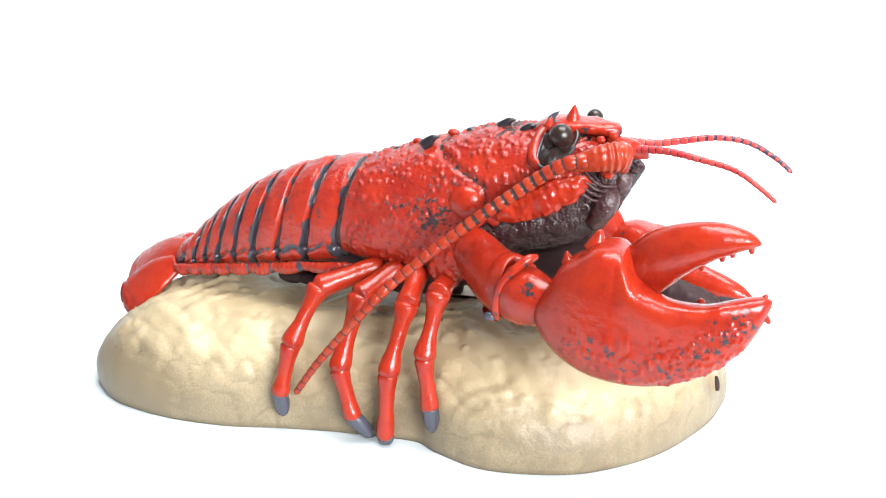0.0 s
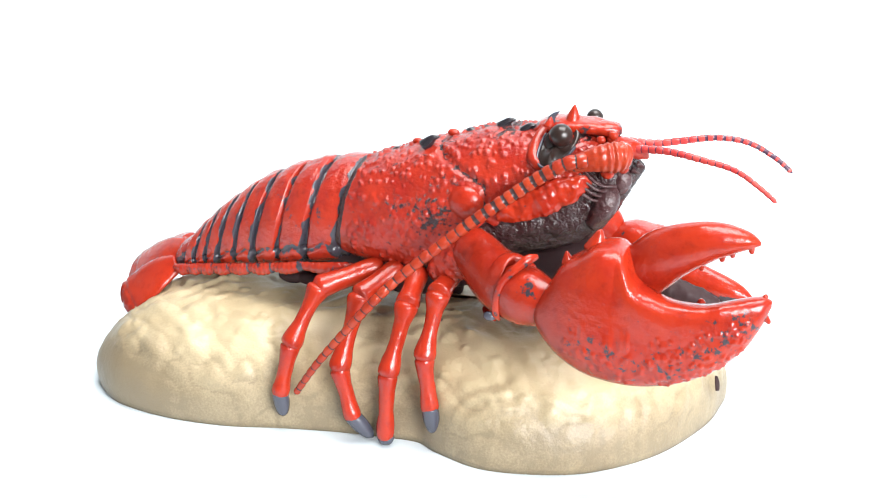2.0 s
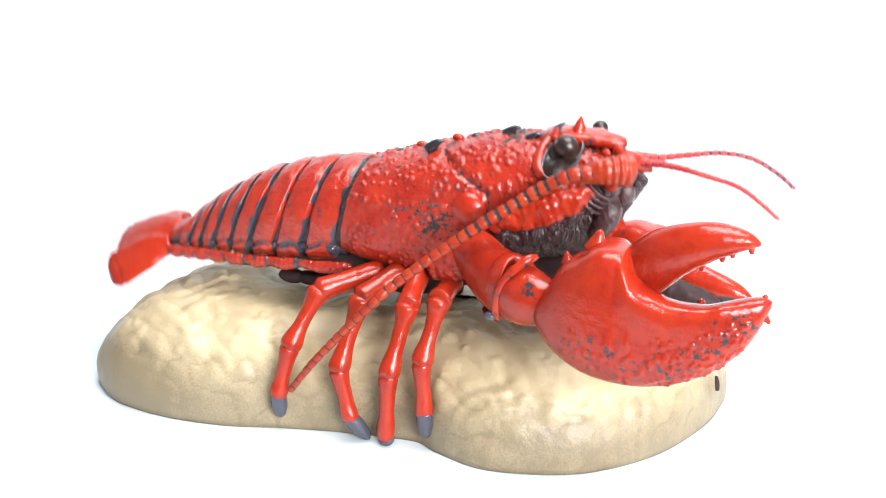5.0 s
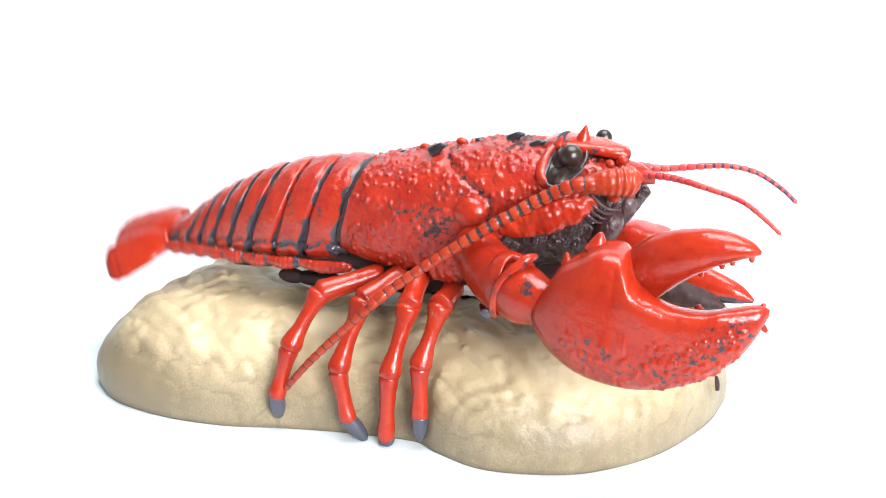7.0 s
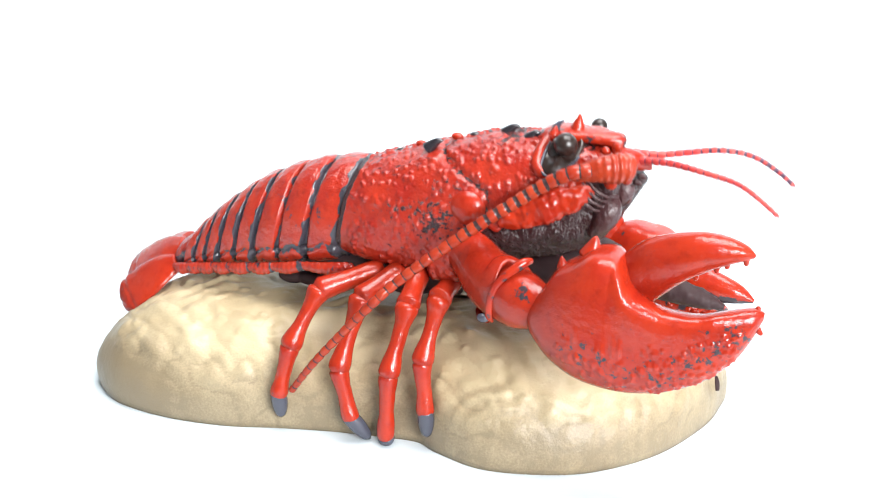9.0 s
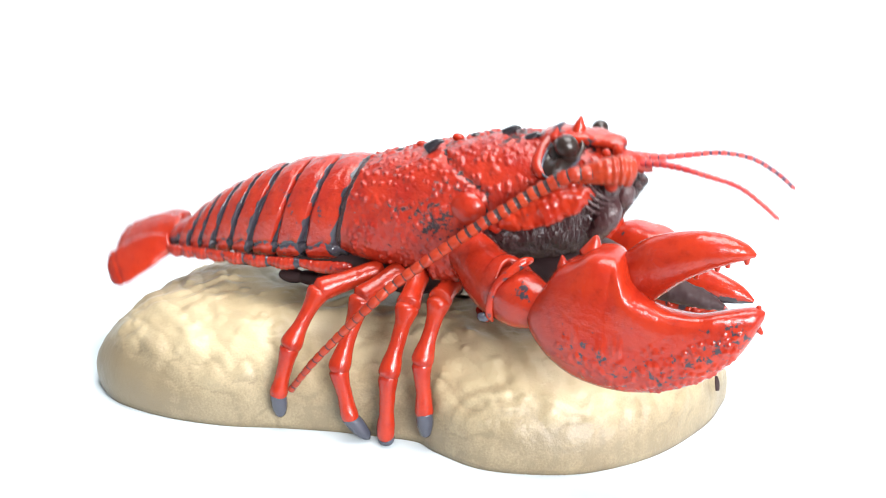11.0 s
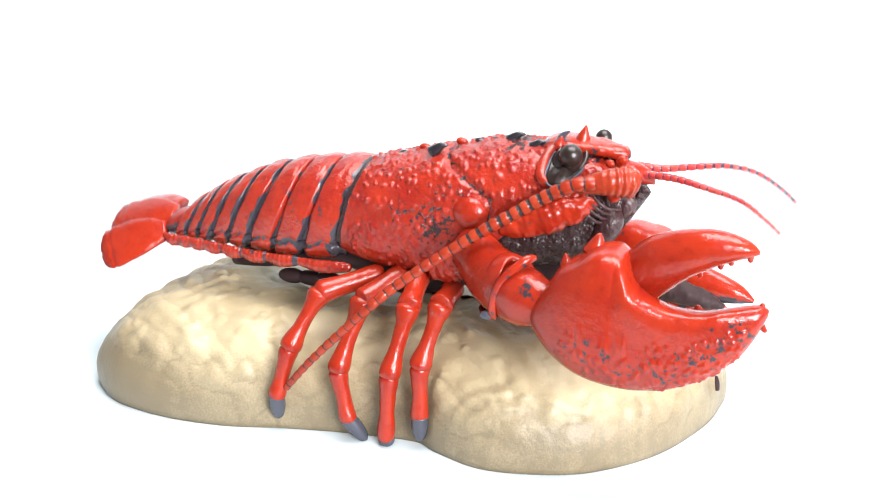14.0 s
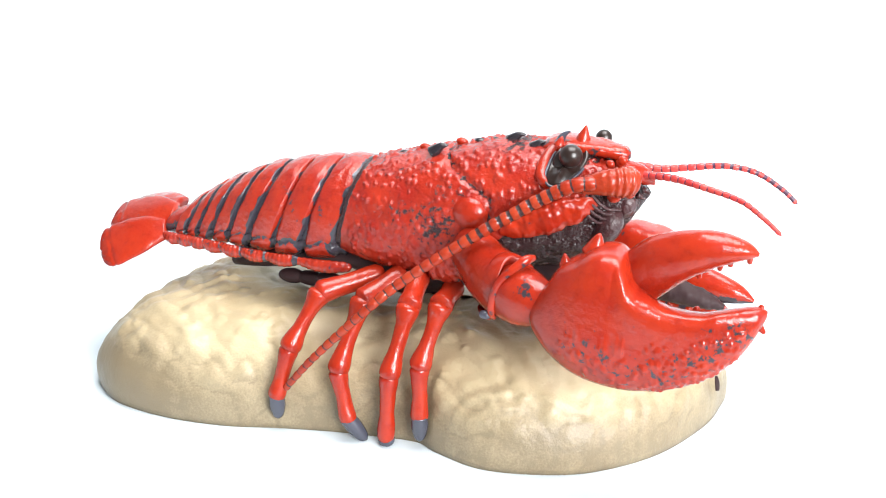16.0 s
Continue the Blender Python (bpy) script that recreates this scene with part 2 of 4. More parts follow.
def rock_body():
    rim = curve_rows([(x, y, 0) for x, y in FOOT + FOOT[:1]], 401)[:-1]
    s = 1 - np.linspace(0, 1, 130) ** 1.35
    core = np.stack([np.clip(rim[:, 0] * 0.55, -0.10, 0.07), np.full(len(rim), 0.008), np.zeros(len(rim))], 1)
    P = core[None] + (rim - core)[None] * s[:, None, None]
    h = rock_height(P[..., 0])
    P[..., 2] = h * np.clip(1 - s[:, None] ** 2.7, 0, 1) ** (1 / 2.0)
    # the lower edge draws in a little under the swelling sides, most at the narrow end
    low = np.clip(P[..., 2] / 0.024, 0, 1)
    swell = np.interp(P[..., 0], [-0.19, -0.13, -0.05, 0.15], [0.050, 0.030, 0.018, 0.022])
    P[..., :2] += (P[..., :2] - core[None, :, :2]) * (swell * np.sin(low * np.pi / 2) * np.clip(1.5 * s[:, None], 0, 1))[..., None]
    steep = s[:, None] * np.ones(P.shape[1])
    lump = grain(P, 32, 3)
    turned = np.stack([P[..., 0] * 0.8 - P[..., 1] * 0.6, P[..., 0] * 0.6 + P[..., 1] * 0.8, P[..., 2]], -1)
    wrinkle = grain(turned * np.array([0.38, 1.15, 0.9]) + 3.1, 62, 2)
    # soft diagonal folds in patches
    across = -0.57 * P[..., 0] + 0.82 * P[..., 1] + 0.3 * P[..., 2]
    folds = np.sin(across / 0.0125 * 2 * np.pi + 9 * grain(P + 7, 26, 2)) * np.clip(0.30 + 1.5 * grain(P + 11, 24, 2), 0, 1)
    N = outward(P)
    keep = np.clip((1 - steep) * 9, 0, 1)
    P = P + N * ((lump * 0.0018 + folds * 0.0005 + (np.abs(wrinkle) - 0.25) * 0.0030 * np.clip(0.35 + steep, 0, 1) * np.clip((P[..., 0] + 0.2) / 0.05, 0.3, 1)) * keep)[..., None]
    rng = np.random.RandomState(4)
    pick = rng.choice(np.flatnonzero((steep.ravel() > 0.25) & (steep.ravel() < 0.93)), 420, replace=False)
    P, rise = warts(P, N, P.reshape(-1, 3)[pick], rng.uniform(0.0018, 0.0048, 420), rng.uniform(0.0004, 0.0014, 420))
    P[..., 2] = np.maximum(P[..., 2], 0)
    # brown weathering on rim and narrow end, the end deepened as painted shade
    stain_and_shade = np.clip((steep - 0.78) / 0.2, 0, 1) * 0.8 + np.clip(-lump, 0, 1) * 0.2 + 0.08 + 0.07 * np.clip(-folds, 0, 1) + 0.2 * np.exp(-(np.abs(wrinkle) / 0.06) ** 2) + np.clip((-0.105 - P[..., 0]) * 10, 0, 0.8) * (0.6 + 0.8 * np.clip(lump, -0.5, 1))
    grid_part("rock_shell", P[:, ::1], ROCK, rock, paint=stain_and_shade, caps=True)
    grid_part("slot", tube_grid([(0.1400, 0.0320, 0.0205, 0.0014, 0.0006), (0.1412, 0.0300, 0.0178, 0.0018, 0.0011), (0.1420, 0.0285, 0.0140, 0.0014, 0.0006)], 10, 12, (1, 0, 0)), BELLY, rock, "dark slot in the rock's end")
    for c, mat in (((0.0862, -0.0388, 0.0305), ORANGE), ((0.0062, -0.0200, 0.0540), DARK), ((0.1208, -0.0107, 0.0135), DARK), ((-0.138, -0.0674, 0.0125), DARK)):
        grid_part("paint_chip", ball_grid(c, 0.0009, 8, 10), mat, rock)


rock_body()

# ---- the lobster ----
lobster = new("toy_lobster")
lobster.matrix_basis = TURN
tagged(lobster, "glossy red plastic animatronic lobster toy on a beige rock", "toy lobster")
ORIGIN[lobster] = np.zeros(3)
PIVOT = np.array((-0.041, 0.0, 0.0929))

# x, ridge height, underside height, half width
HULL = [(-0.047, 0.1315, 0.082, 0.0290), (-0.030, 0.1375, 0.079, 0.0320), (-0.010, 0.1430, 0.078, 0.0335), (0.010, 0.1490, 0.080, 0.0335), (0.030, 0.1535, 0.085, 0.0320),
        (0.050, 0.1558, 0.0905, 0.0285), (0.066, 0.1558, 0.0945, 0.0250), (0.078, 0.1535, 0.1005, 0.0215), (0.088, 0.1500, 0.110, 0.0170), (0.097, 0.1455, 0.123, 0.0105), (0.1035, 0.1410, 0.136, 0.0020)]
GROOVE = [(0.0019, 0.1448), (0.0098, 0.1406), (0.0241, 0.1343), (0.0321, 0.1301), (0.0319, 0.1138)]
CHIN = [(0.025, 0.105), (0.0338, 0.1128), (0.0461, 0.1139), (0.062, 0.1196), (0.0745, 0.1275), (0.0775, 0.1410), (0.11, 0.150)]


# middle of a dark patch in the shell's colour, beside the near eye
EYE_PATCH = (0.0745, -0.018, 0.156)


def hull_rows(table, n):
    r = curve_rows([(a[0], 0, 0, a[1], a[2], a[3]) for a in table], n)
    return r[:, 0], r[:, 3], r[:, 4], r[:, 5]


def section(q, p_top=2.2, p_low=2.6):
    c, s = np.cos(q), np.sin(q)
    p = np.where(c > 0, p_top, p_low)
    return np.sign(c) * np.abs(c) ** (2 / p), np.sign(s) * np.abs(s) ** (2 / p)


def carapace_part():
    n, k = 280, 260
    x, top, low, w = hull_rows(HULL, n)
    q = np.linspace(0, 2 * np.pi, k, endpoint=False)
    c, s = section(q[None], np.interp(x, [-0.05, 0.02, 0.06, 0.1], [2.1, 2.2, 3.0, 2.6])[:, None])
    mid = low + (top - low) * 0.42
    z = mid[:, None] + np.where(c > 0, (top - mid)[:, None], (mid - low)[:, None]) * c
    P = np.stack([x[:, None] + 0.16 * (z - 0.10) * np.clip((0.02 - x[:, None]) / 0.06, 0, 1), -w[:, None] * s, z], -1)
    N = outward(P)
    X, Z = P[..., 0], P[..., 2]
    g = near_line(X, Z, GROOVE)
    chin_z = np.interp(X, [a for a, b in CHIN], [b for a, b in CHIN]) + 0.0035 * grain(P * np.array((1, 0.2, 0.2)), 110, 3)
    chin = np.clip((chin_z - Z) / 0.002 + 0.5, 0, 1) * (X > 0.026)
    P = P - N * (0.0016 * np.exp(-(g / 0.0018) ** 2) + 0.0022 * chin)[..., None]
    P = P + N * (grain(P, 60, 3) * 0.0008 + chin * grain(P + 5, 150, 3) * 0.0011)[..., None]
    rng = np.random.RandomState(7)
    flat = P.reshape(-1, 3)
    ok = np.flatnonzero((chin.ravel() < 0.2) & (flat[:, 2] > 0.086) & (flat[:, 0] > -0.04) & (flat[:, 0] < 0.096))
    pick = rng.choice(ok, 900, replace=False)
    P, rise = warts(P, N, flat[pick], rng.uniform(0.0008, 0.0020, 900), rng.uniform(0.0005, 0.0013, 900))
    dark = grain(P + 1.7, 55, 4)
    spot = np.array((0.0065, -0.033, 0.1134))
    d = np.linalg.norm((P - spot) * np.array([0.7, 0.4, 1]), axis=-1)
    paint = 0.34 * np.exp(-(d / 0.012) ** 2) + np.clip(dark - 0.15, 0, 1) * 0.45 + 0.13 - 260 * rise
    paint = paint + np.exp(-(g / 0.0011) ** 2) * 0.35 + np.clip((-0.0440 - x[:, None]) / 0.0012, 0, 1) * 0.9 + np.clip((Z - (0.148 + 0.1 * X)) / 0.004, 0, 1) * np.clip(dark + 0.3, 0, 1) * 0.5
    hollow = np.hypot((X - EYE_PATCH[0]) * 0.8, Z - EYE_PATCH[2])
    paint = np.maximum(np.maximum(paint, chin * 1.3), np.exp(-(hollow / 0.0042) ** 2) * (P[..., 1] < -0.006))
    SHELL_POINTS[:] = P[::2, ::2].reshape(-1, 3)
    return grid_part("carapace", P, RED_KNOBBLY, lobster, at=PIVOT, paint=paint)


SHELL_POINTS = np.zeros((140 * 130, 3))
carapace = carapace_part()
grid_part("cheek_knob", ball_grid((0.0225, -0.0296, 0.1214), 0.0088, 24, 30, (1.05, 0.62, 1.0)), RED, carapace, "smooth round knob on the shell")


def skin(x, z):
    """Where the near side of the shell lies at a place of the side view."""
    near = SHELL_POINTS[SHELL_POINTS[:, 1] < 0]
    return np.array([near[np.argmin((near[:, 0] - a) ** 2 + (near[:, 2] - b) ** 2), 1] for a, b in zip(np.atleast_1d(x), np.atleast_1d(z))])


SOCKET_LINE = [(0.0586, 0.1580), (0.0563, 0.1525), (0.0560, 0.1456), (0.0597, 0.1426), (0.0651, 0.1439), (0.0709, 0.1489), (0.0730, 0.154), (0.0711, 0.1582), (0.0661, 0.1600), (0.0618, 0.1600)]


def near_eye():
    """A bead eye in a pear-shaped hollow with a lifted red brow round its back edge."""
    line = curve_rows([(x, 0, z) for x, z in SOCKET_LINE + SOCKET_LINE[:1]], 73)[:-1]
    mid = line.mean(0)
    rings = np.linspace(1, 0.03, 12)
    P = mid + (line - mid)[None] * rings[:, None, None]
    flat = np.column_stack([line[:, 0], line[:, 2], np.ones(len(line))])
    base = flat @ np.linalg.lstsq(flat, skin(line[:, 0], line[:, 2]), rcond=None)[0]
    P[..., 1] = base[None] - 0.0040 + 0.0022 * (1 - rings[:, None] ** 2)
    P[0, :, 1] += 0.0060
    grid_part("eye_socket", P, EYE_GLOSS, carapace, "brown-black pear-shaped eye hollow")
    edge = [(a[0], b, a[2], 0.0006, 0.0007) for a, b in zip(line, P[1, :, 1])]
    # the rim's grey stands in for the glint along its back edge
    grid_part("socket_rim", tube_grid(edge[4:46:2], 70, 10, (0, 1, 0)), GREY, carapace, "thin glossy rim of the eye hollow, grey in place of its glint")
    # the shell swells up to the hollow's back edge
    back = line[2:34:4]
    brow = [(a[0] - 0.0026, b + 0.0022, a[2] + 0.0002, 0.0022 * k, 0.0029 * k) for a, b, k in zip(back, P[1, 2:34:4, 1], (0.6, 0.9, 1, 1, 1, 0.9, 0.7, 0.3))]
    grid_part("brow", tube_grid(brow, 40, 18, (0, 1, 0)), RED, carapace)
    grid_part("thorn", cone_grid((0.0592, -0.0175, 0.1600), (0.0600, -0.0170, 0.1640), 0.0030), RED, carapace)
    grid_part("eye_stalk", ball_grid((0.0640, -0.0192, 0.1512), 0.0074, 18, 24, (0.92, 0.42, 1.05)), EYE_GLOSS, carapace)
    grid_part("eye", ball_grid((0.0662, -0.0218, 0.1566), 0.0056), EYE_GLOSS, carapace, "glossy brown-black bead eye")


def far_eye(c):
    c = np.array(c)
    grid_part("eye_stalk", tube_grid([(*(c - np.array((0, 0, 0.012))), 0.004, 0.004), (*c, 0.0035, 0.0035)], 8, 14, (0, 1, 0)), SOCKET, carapace)
    grid_part("eye", ball_grid(c, 0.0042), EYE_GLOSS, carapace, "glossy brown-black bead eye")


near_eye()
far_eye((0.073, 0.018, 0.1569))


def head_details():
    # rostrum, its thorns and the thorns along the ridge
    P = tube_grid([(*(0.0451, 0.0, 0.153), 0.0008, 0.008), (*(0.0519, 0.0, 0.155), 0.0034, 0.0115), (*(0.0611, 0.0, 0.1565), 0.0040, 0.0118), (*(0.0739, -0.001, 0.1572), 0.0038, 0.0095), (*(0.0845, -0.002, 0.1566), 0.0036, 0.0066), (*(0.0893, -0.003, 0.1556), 0.0028, 0.0034), (*(0.091, -0.003, 0.1552), 0.0006, 0.0006)], 60, 44, power=2.4)
    P = P + outward(P) * (grain(P, 120, 3) * 0.0007)[..., None]
    grid_part("rostrum", P, RED, carapace, paint=np.clip(grain(P + 2, 70, 3), 0, 1) * 0.6)
    grid_part("thorn", cone_grid((0.0671, -0.004, 0.1586), (0.0680, -0.004, 0.1676), 0.0048), RED, carapace)
    grid_part("thorn", cone_grid((0.0886, -0.012, 0.1542), (0.0912, -0.014, 0.1592), 0.0025), RED, carapace)
    grid_part("thorn", cone_grid((0.0575, -0.008, 0.1575), (0.0618, -0.008, 0.1648), 0.0030, bend=(-0.0014, 0, 0.0006)), GREY, carapace, "dark thorn on the head")
    for a, b, r in (((0.0313, 0.0, 0.153), (0.0381, 0.0, 0.1569), 0.0032), ((-0.0043, -0.012, 0.1436), (0.0026, -0.012, 0.1482), 0.0036), ((0.0451, -0.008, 0.1538), (0.0507, -0.008, 0.157), 0.003)):
        grid_part("thorn", cone_grid(a, b, r, bend=(0, 0, 0.0012)), SOCKET, carapace, "dark thorn on the back")
    for p0, tone in (((-0.0312, 0.0, 0.1352), RED), ((-0.0134, 0.0, 0.143), RED), ((0.0057, 0.0, 0.1494), RED), ((0.0152, 0.0, 0.151), SOCKET), ((0.0231, 0.0, 0.1528), SOCKET), ((-0.0243, 0.0, 0.1376), SOCKET),):
        p = np.array(p0)
        grid_part("knob", ball_grid(p - np.array((0, 0, 0.0016)), 0.0021, 10, 12, (1.5, 1.1, 0.9)), tone, carapace)
    # mouth parts and the antenna's thick foot
    P = tube_grid([(0.0720, -0.029, 0.1450, 0.0036, 0.0036), (0.0790, -0.029, 0.1472, 0.0048, 0.0046), (0.0860, -0.028, 0.1490, 0.0063, 0.0056), (0.0925, -0.025, 0.1496, 0.0072, 0.0060), (0.0965, -0.022, 0.1494, 0.0062, 0.0055), (0.0985, -0.020, 0.1488, 0.0015, 0.0015)], 90, 30)
    along = np.linspace(0, 1, 90)[:, None] * np.ones(30)
    ridge = np.sin(along * 10 * 2 * np.pi) * np.clip((along - 0.35) * 3, 0, 1)
    grid_part("antenna_foot", P + outward(P) * (ridge * 0.00034)[..., None], ORANGE, carapace, paint=0.06 - 0.10 * ridge + 0.5 * np.exp(-((along - 0.10) / 0.03) ** 2))
    for c, r in (((0.0885, -0.0205, 0.1405), 0.0030), ((0.0945, -0.0150, 0.1420), 0.0028), ((0.0900, -0.0190, 0.1580), 0.0022), ((0.0850, -0.0215, 0.1560), 0.0020)):
        grid_part("knob", ball_grid(c, r, 12, 16, (1.1, 0.8, 1.0)), RED, carapace)
    # ribbed cheek plate under the antenna
    P = tube_grid([(*(0.0390, -0.0320, 0.1165), 0.0012, 0.001), (*(0.0440, -0.0315, 0.1180), 0.0045, 0.0028), (*(0.0511, -0.0305, 0.1214), 0.0060, 0.0035), (*(0.0614, -0.0285, 0.1269), 0.0070, 0.0040), (*(0.0713, -0.0255, 0.1315), 0.0065, 0.0038), (*(0.0784, -0.022, 0.1348), 0.0045, 0.003), (*(0.0814, -0.02, 0.1365), 0.001, 0.001)], 80, 40)
    ridge = np.sin(np.linspace(0, 14 * 2 * np.pi, 80) + 0.8 * np.sin(np.linspace(0, 25, 80)))[:, None] * np.ones(40)
    P = P + outward(P) * (ridge * 0.00010 + grain(P, 120, 3) * 0.0016)[..., None]
    grid_part("cheek_plate", P, RED, carapace, paint=0.05 - 0.03 * ridge)
    for a, b, r in (((0.0942, -0.014, 0.1328), (0.0848, -0.016, 0.1128), 0.006), ((0.0884, -0.004, 0.1251), (0.0797, -0.004, 0.1039), 0.006), ((0.0976, -0.006, 0.1392), (0.0923, -0.006, 0.1261), 0.005)):
        a, b = np.array(a) - np.array((0.0035, 0, 0)), np.array(b) - np.array((0.0035, 0, 0))
        m = (a + b) / 2 + np.array((0.0012, -0.002, 0))
        grid_part("mouthpart", tube_grid([(*a, 0.001, 0.001), (*(np.array(a) * 0.85 + np.array(b) * 0.15), r * 0.8, r * 0.8), (*m, r, r), (*b, r * 0.6, r * 0.6)], 20, 14, (1, 0, 0)), DARK, carapace, "dark glossy mouthpart")
    for k in range(4):
        arc = [(*(0.0768, -0.022, 0.1415), 0, 0), (*(0.0816, -0.0235, 0.1375), 0, 0), (*(0.0866, -0.0215, 0.1342), 0, 0), (*(0.0919, -0.016, 0.1331), 0, 0)]
        arc = [(x - 0.0012 * k, y - 0.0003 * k + 0.0004, z - 0.0024 * k, 0.0007, 0.0007) for x, y, z, _, _ in arc]
        grid_part("mouth_ridge", tube_grid(arc, 24, 10, (0, 1, 0)), DARK, carapace)
    grid_part("nose", tube_grid([(*(0.0849, -0.006, 0.1485), 0.006, 0.009), (*(0.0939, -0.004, 0.1488), 0.005, 0.007), (*(0.1005, -0.002, 0.1464), 0.0036, 0.0032), (*(0.1037, -0.001, 0.1440), 0.0006, 0.0006)], 24, 18), RED, carapace)
    for p0, in (((0.0981, -0.006, 0.1384),), ((0.0957, -0.006, 0.1346),), ((0.0932, -0.006, 0.1304),), ((0.0915, -0.006, 0.126),), ((0.1001, -0.006, 0.1417),), ((0.0888, -0.006, 0.1209),), ((0.0863, -0.006, 0.1155),),):
        p = np.array(p0)
        grid_part("thorn", cone_grid(p, p + np.array((0.0032, -0.001, -0.0008)), 0.0017, 6, 8), DARK, carapace)


head_details()


def ringed_feeler(name, path, rings, r0, r1, mat, dark_from, label, parent, at=None):
    """A feeler of beads that taper, with dark joints."""
    n = rings * 8 + 1
    r = curve_rows([(*p, 0, 0) for p in path], n)
    t = np.linspace(0, 1, n)
    saw = (t * rings) % 1.0
    rad = (r0 + (r1 - r0) * t) * (0.86 + 0.17 * np.sin(np.pi * np.clip(saw, 0, 1)) ** 0.7)
    rad[-3:] *= (0.7, 0.45, 0.1)
    r[:, 3] = r[:, 4] = rad
    P = tube_grid([tuple(v) for v in r], n, 12, (0, 1, 0.2))
    band = 0.15 * np.interp(t, [a for a, b in dark_from], [b for a, b in dark_from])
    paint = np.clip((band - np.minimum(saw, 1 - saw)) / 0.05 + 0.5, 0, 1)
    return grid_part(name, P, mat, parent, label, at=at, paint=np.repeat(paint[:, None], 12, 1))


ringed_feeler("antenna", [(0.0813, -0.031, 0.1486), (0.0716, -0.034, 0.1466), (0.059, -0.036, 0.1387), (0.0469, -0.04, 0.1298), (0.0348, -0.045, 0.1209), (0.0223, -0.049, 0.1105), (0.01, -0.054, 0.1002), (-0.0025, -0.059, 0.0889), (-0.0118, -0.065, 0.0789), (-0.0261, -0.067, 0.062), (-0.0415, -0.068, 0.0427), (-0.0553, -0.066, 0.0229)],
              36, 0.0036, 0.0017, ORANGE, [(0, 0.5), (0.06, 0.7), (0.1, 1.0), (0.32, 0.95), (0.4, 0.5), (1, 0.4)], "long ringed antenna trailing back along the side", carapace)
F1, F2 = (0.0928, 0.004, 0.1501), (0.0983, -0.006, 0.1492)
feeler_a = ringed_feeler("feeler", [F1, (0.1054, 0.006, 0.1496), (0.1183, 0.008, 0.1516), (0.1337, 0.01, 0.1539), (0.1479, 0.012, 0.1522), (0.1604, 0.013, 0.1458), (0.1689, 0.014, 0.1389)], 20, 0.0020, 0.0011, PINK, [(0, 0.1), (0.4, 0.8), (0.5, 1.6), (0.6, 0.9), (0.8, 1.9), (1, 2)], "short ringed front feeler", carapace, at=F1)
feeler_b = ringed_feeler("feeler", [F2, (0.1135, -0.01, 0.1505), (0.1296, -0.014, 0.1491), (0.1453, -0.017, 0.1464), (0.1564, -0.019, 0.1404), (0.1651, -0.02, 0.134)], 20, 0.0020, 0.0010, PINK, [(0, 0.1), (0.3, 0.6), (0.6, 0.7), (1, 0.4)], "short ringed front feeler", carapace, at=F2)

# ---- abdomen: overlapping plates on a chain of hinges ----
TAIL = [(-0.047, 0.1315, 0.078, 0.0290), (-0.058, 0.1312, 0.0760, 0.0292), (-0.071, 0.1292, 0.0735, 0.0288), (-0.0883, 0.1238, 0.0700, 0.0268), (-0.1073, 0.1155, 0.0665, 0.0238), (-0.1296, 0.0995, 0.0620, 0.0192), (-0.1500, 0.0790, 0.0575, 0.0145), (-0.160, 0.068, 0.056, 0.012)]
JOINTS = [-0.0445, -0.0640, -0.0810, -0.0960, -0.1090, -0.1205, -0.1300, -0.1385, -0.1470]


def tail_at(x):
    a = np.array(TAIL)[::-1]
    return [np.interp(x, a[:, 0], a[:, m]) for m in (1, 2, 3)]


def hinge(i):
    top, low, w = tail_at(JOINTS[i])
    return np.array((JOINTS[i], 0.0, low + (top - low) * 0.35))


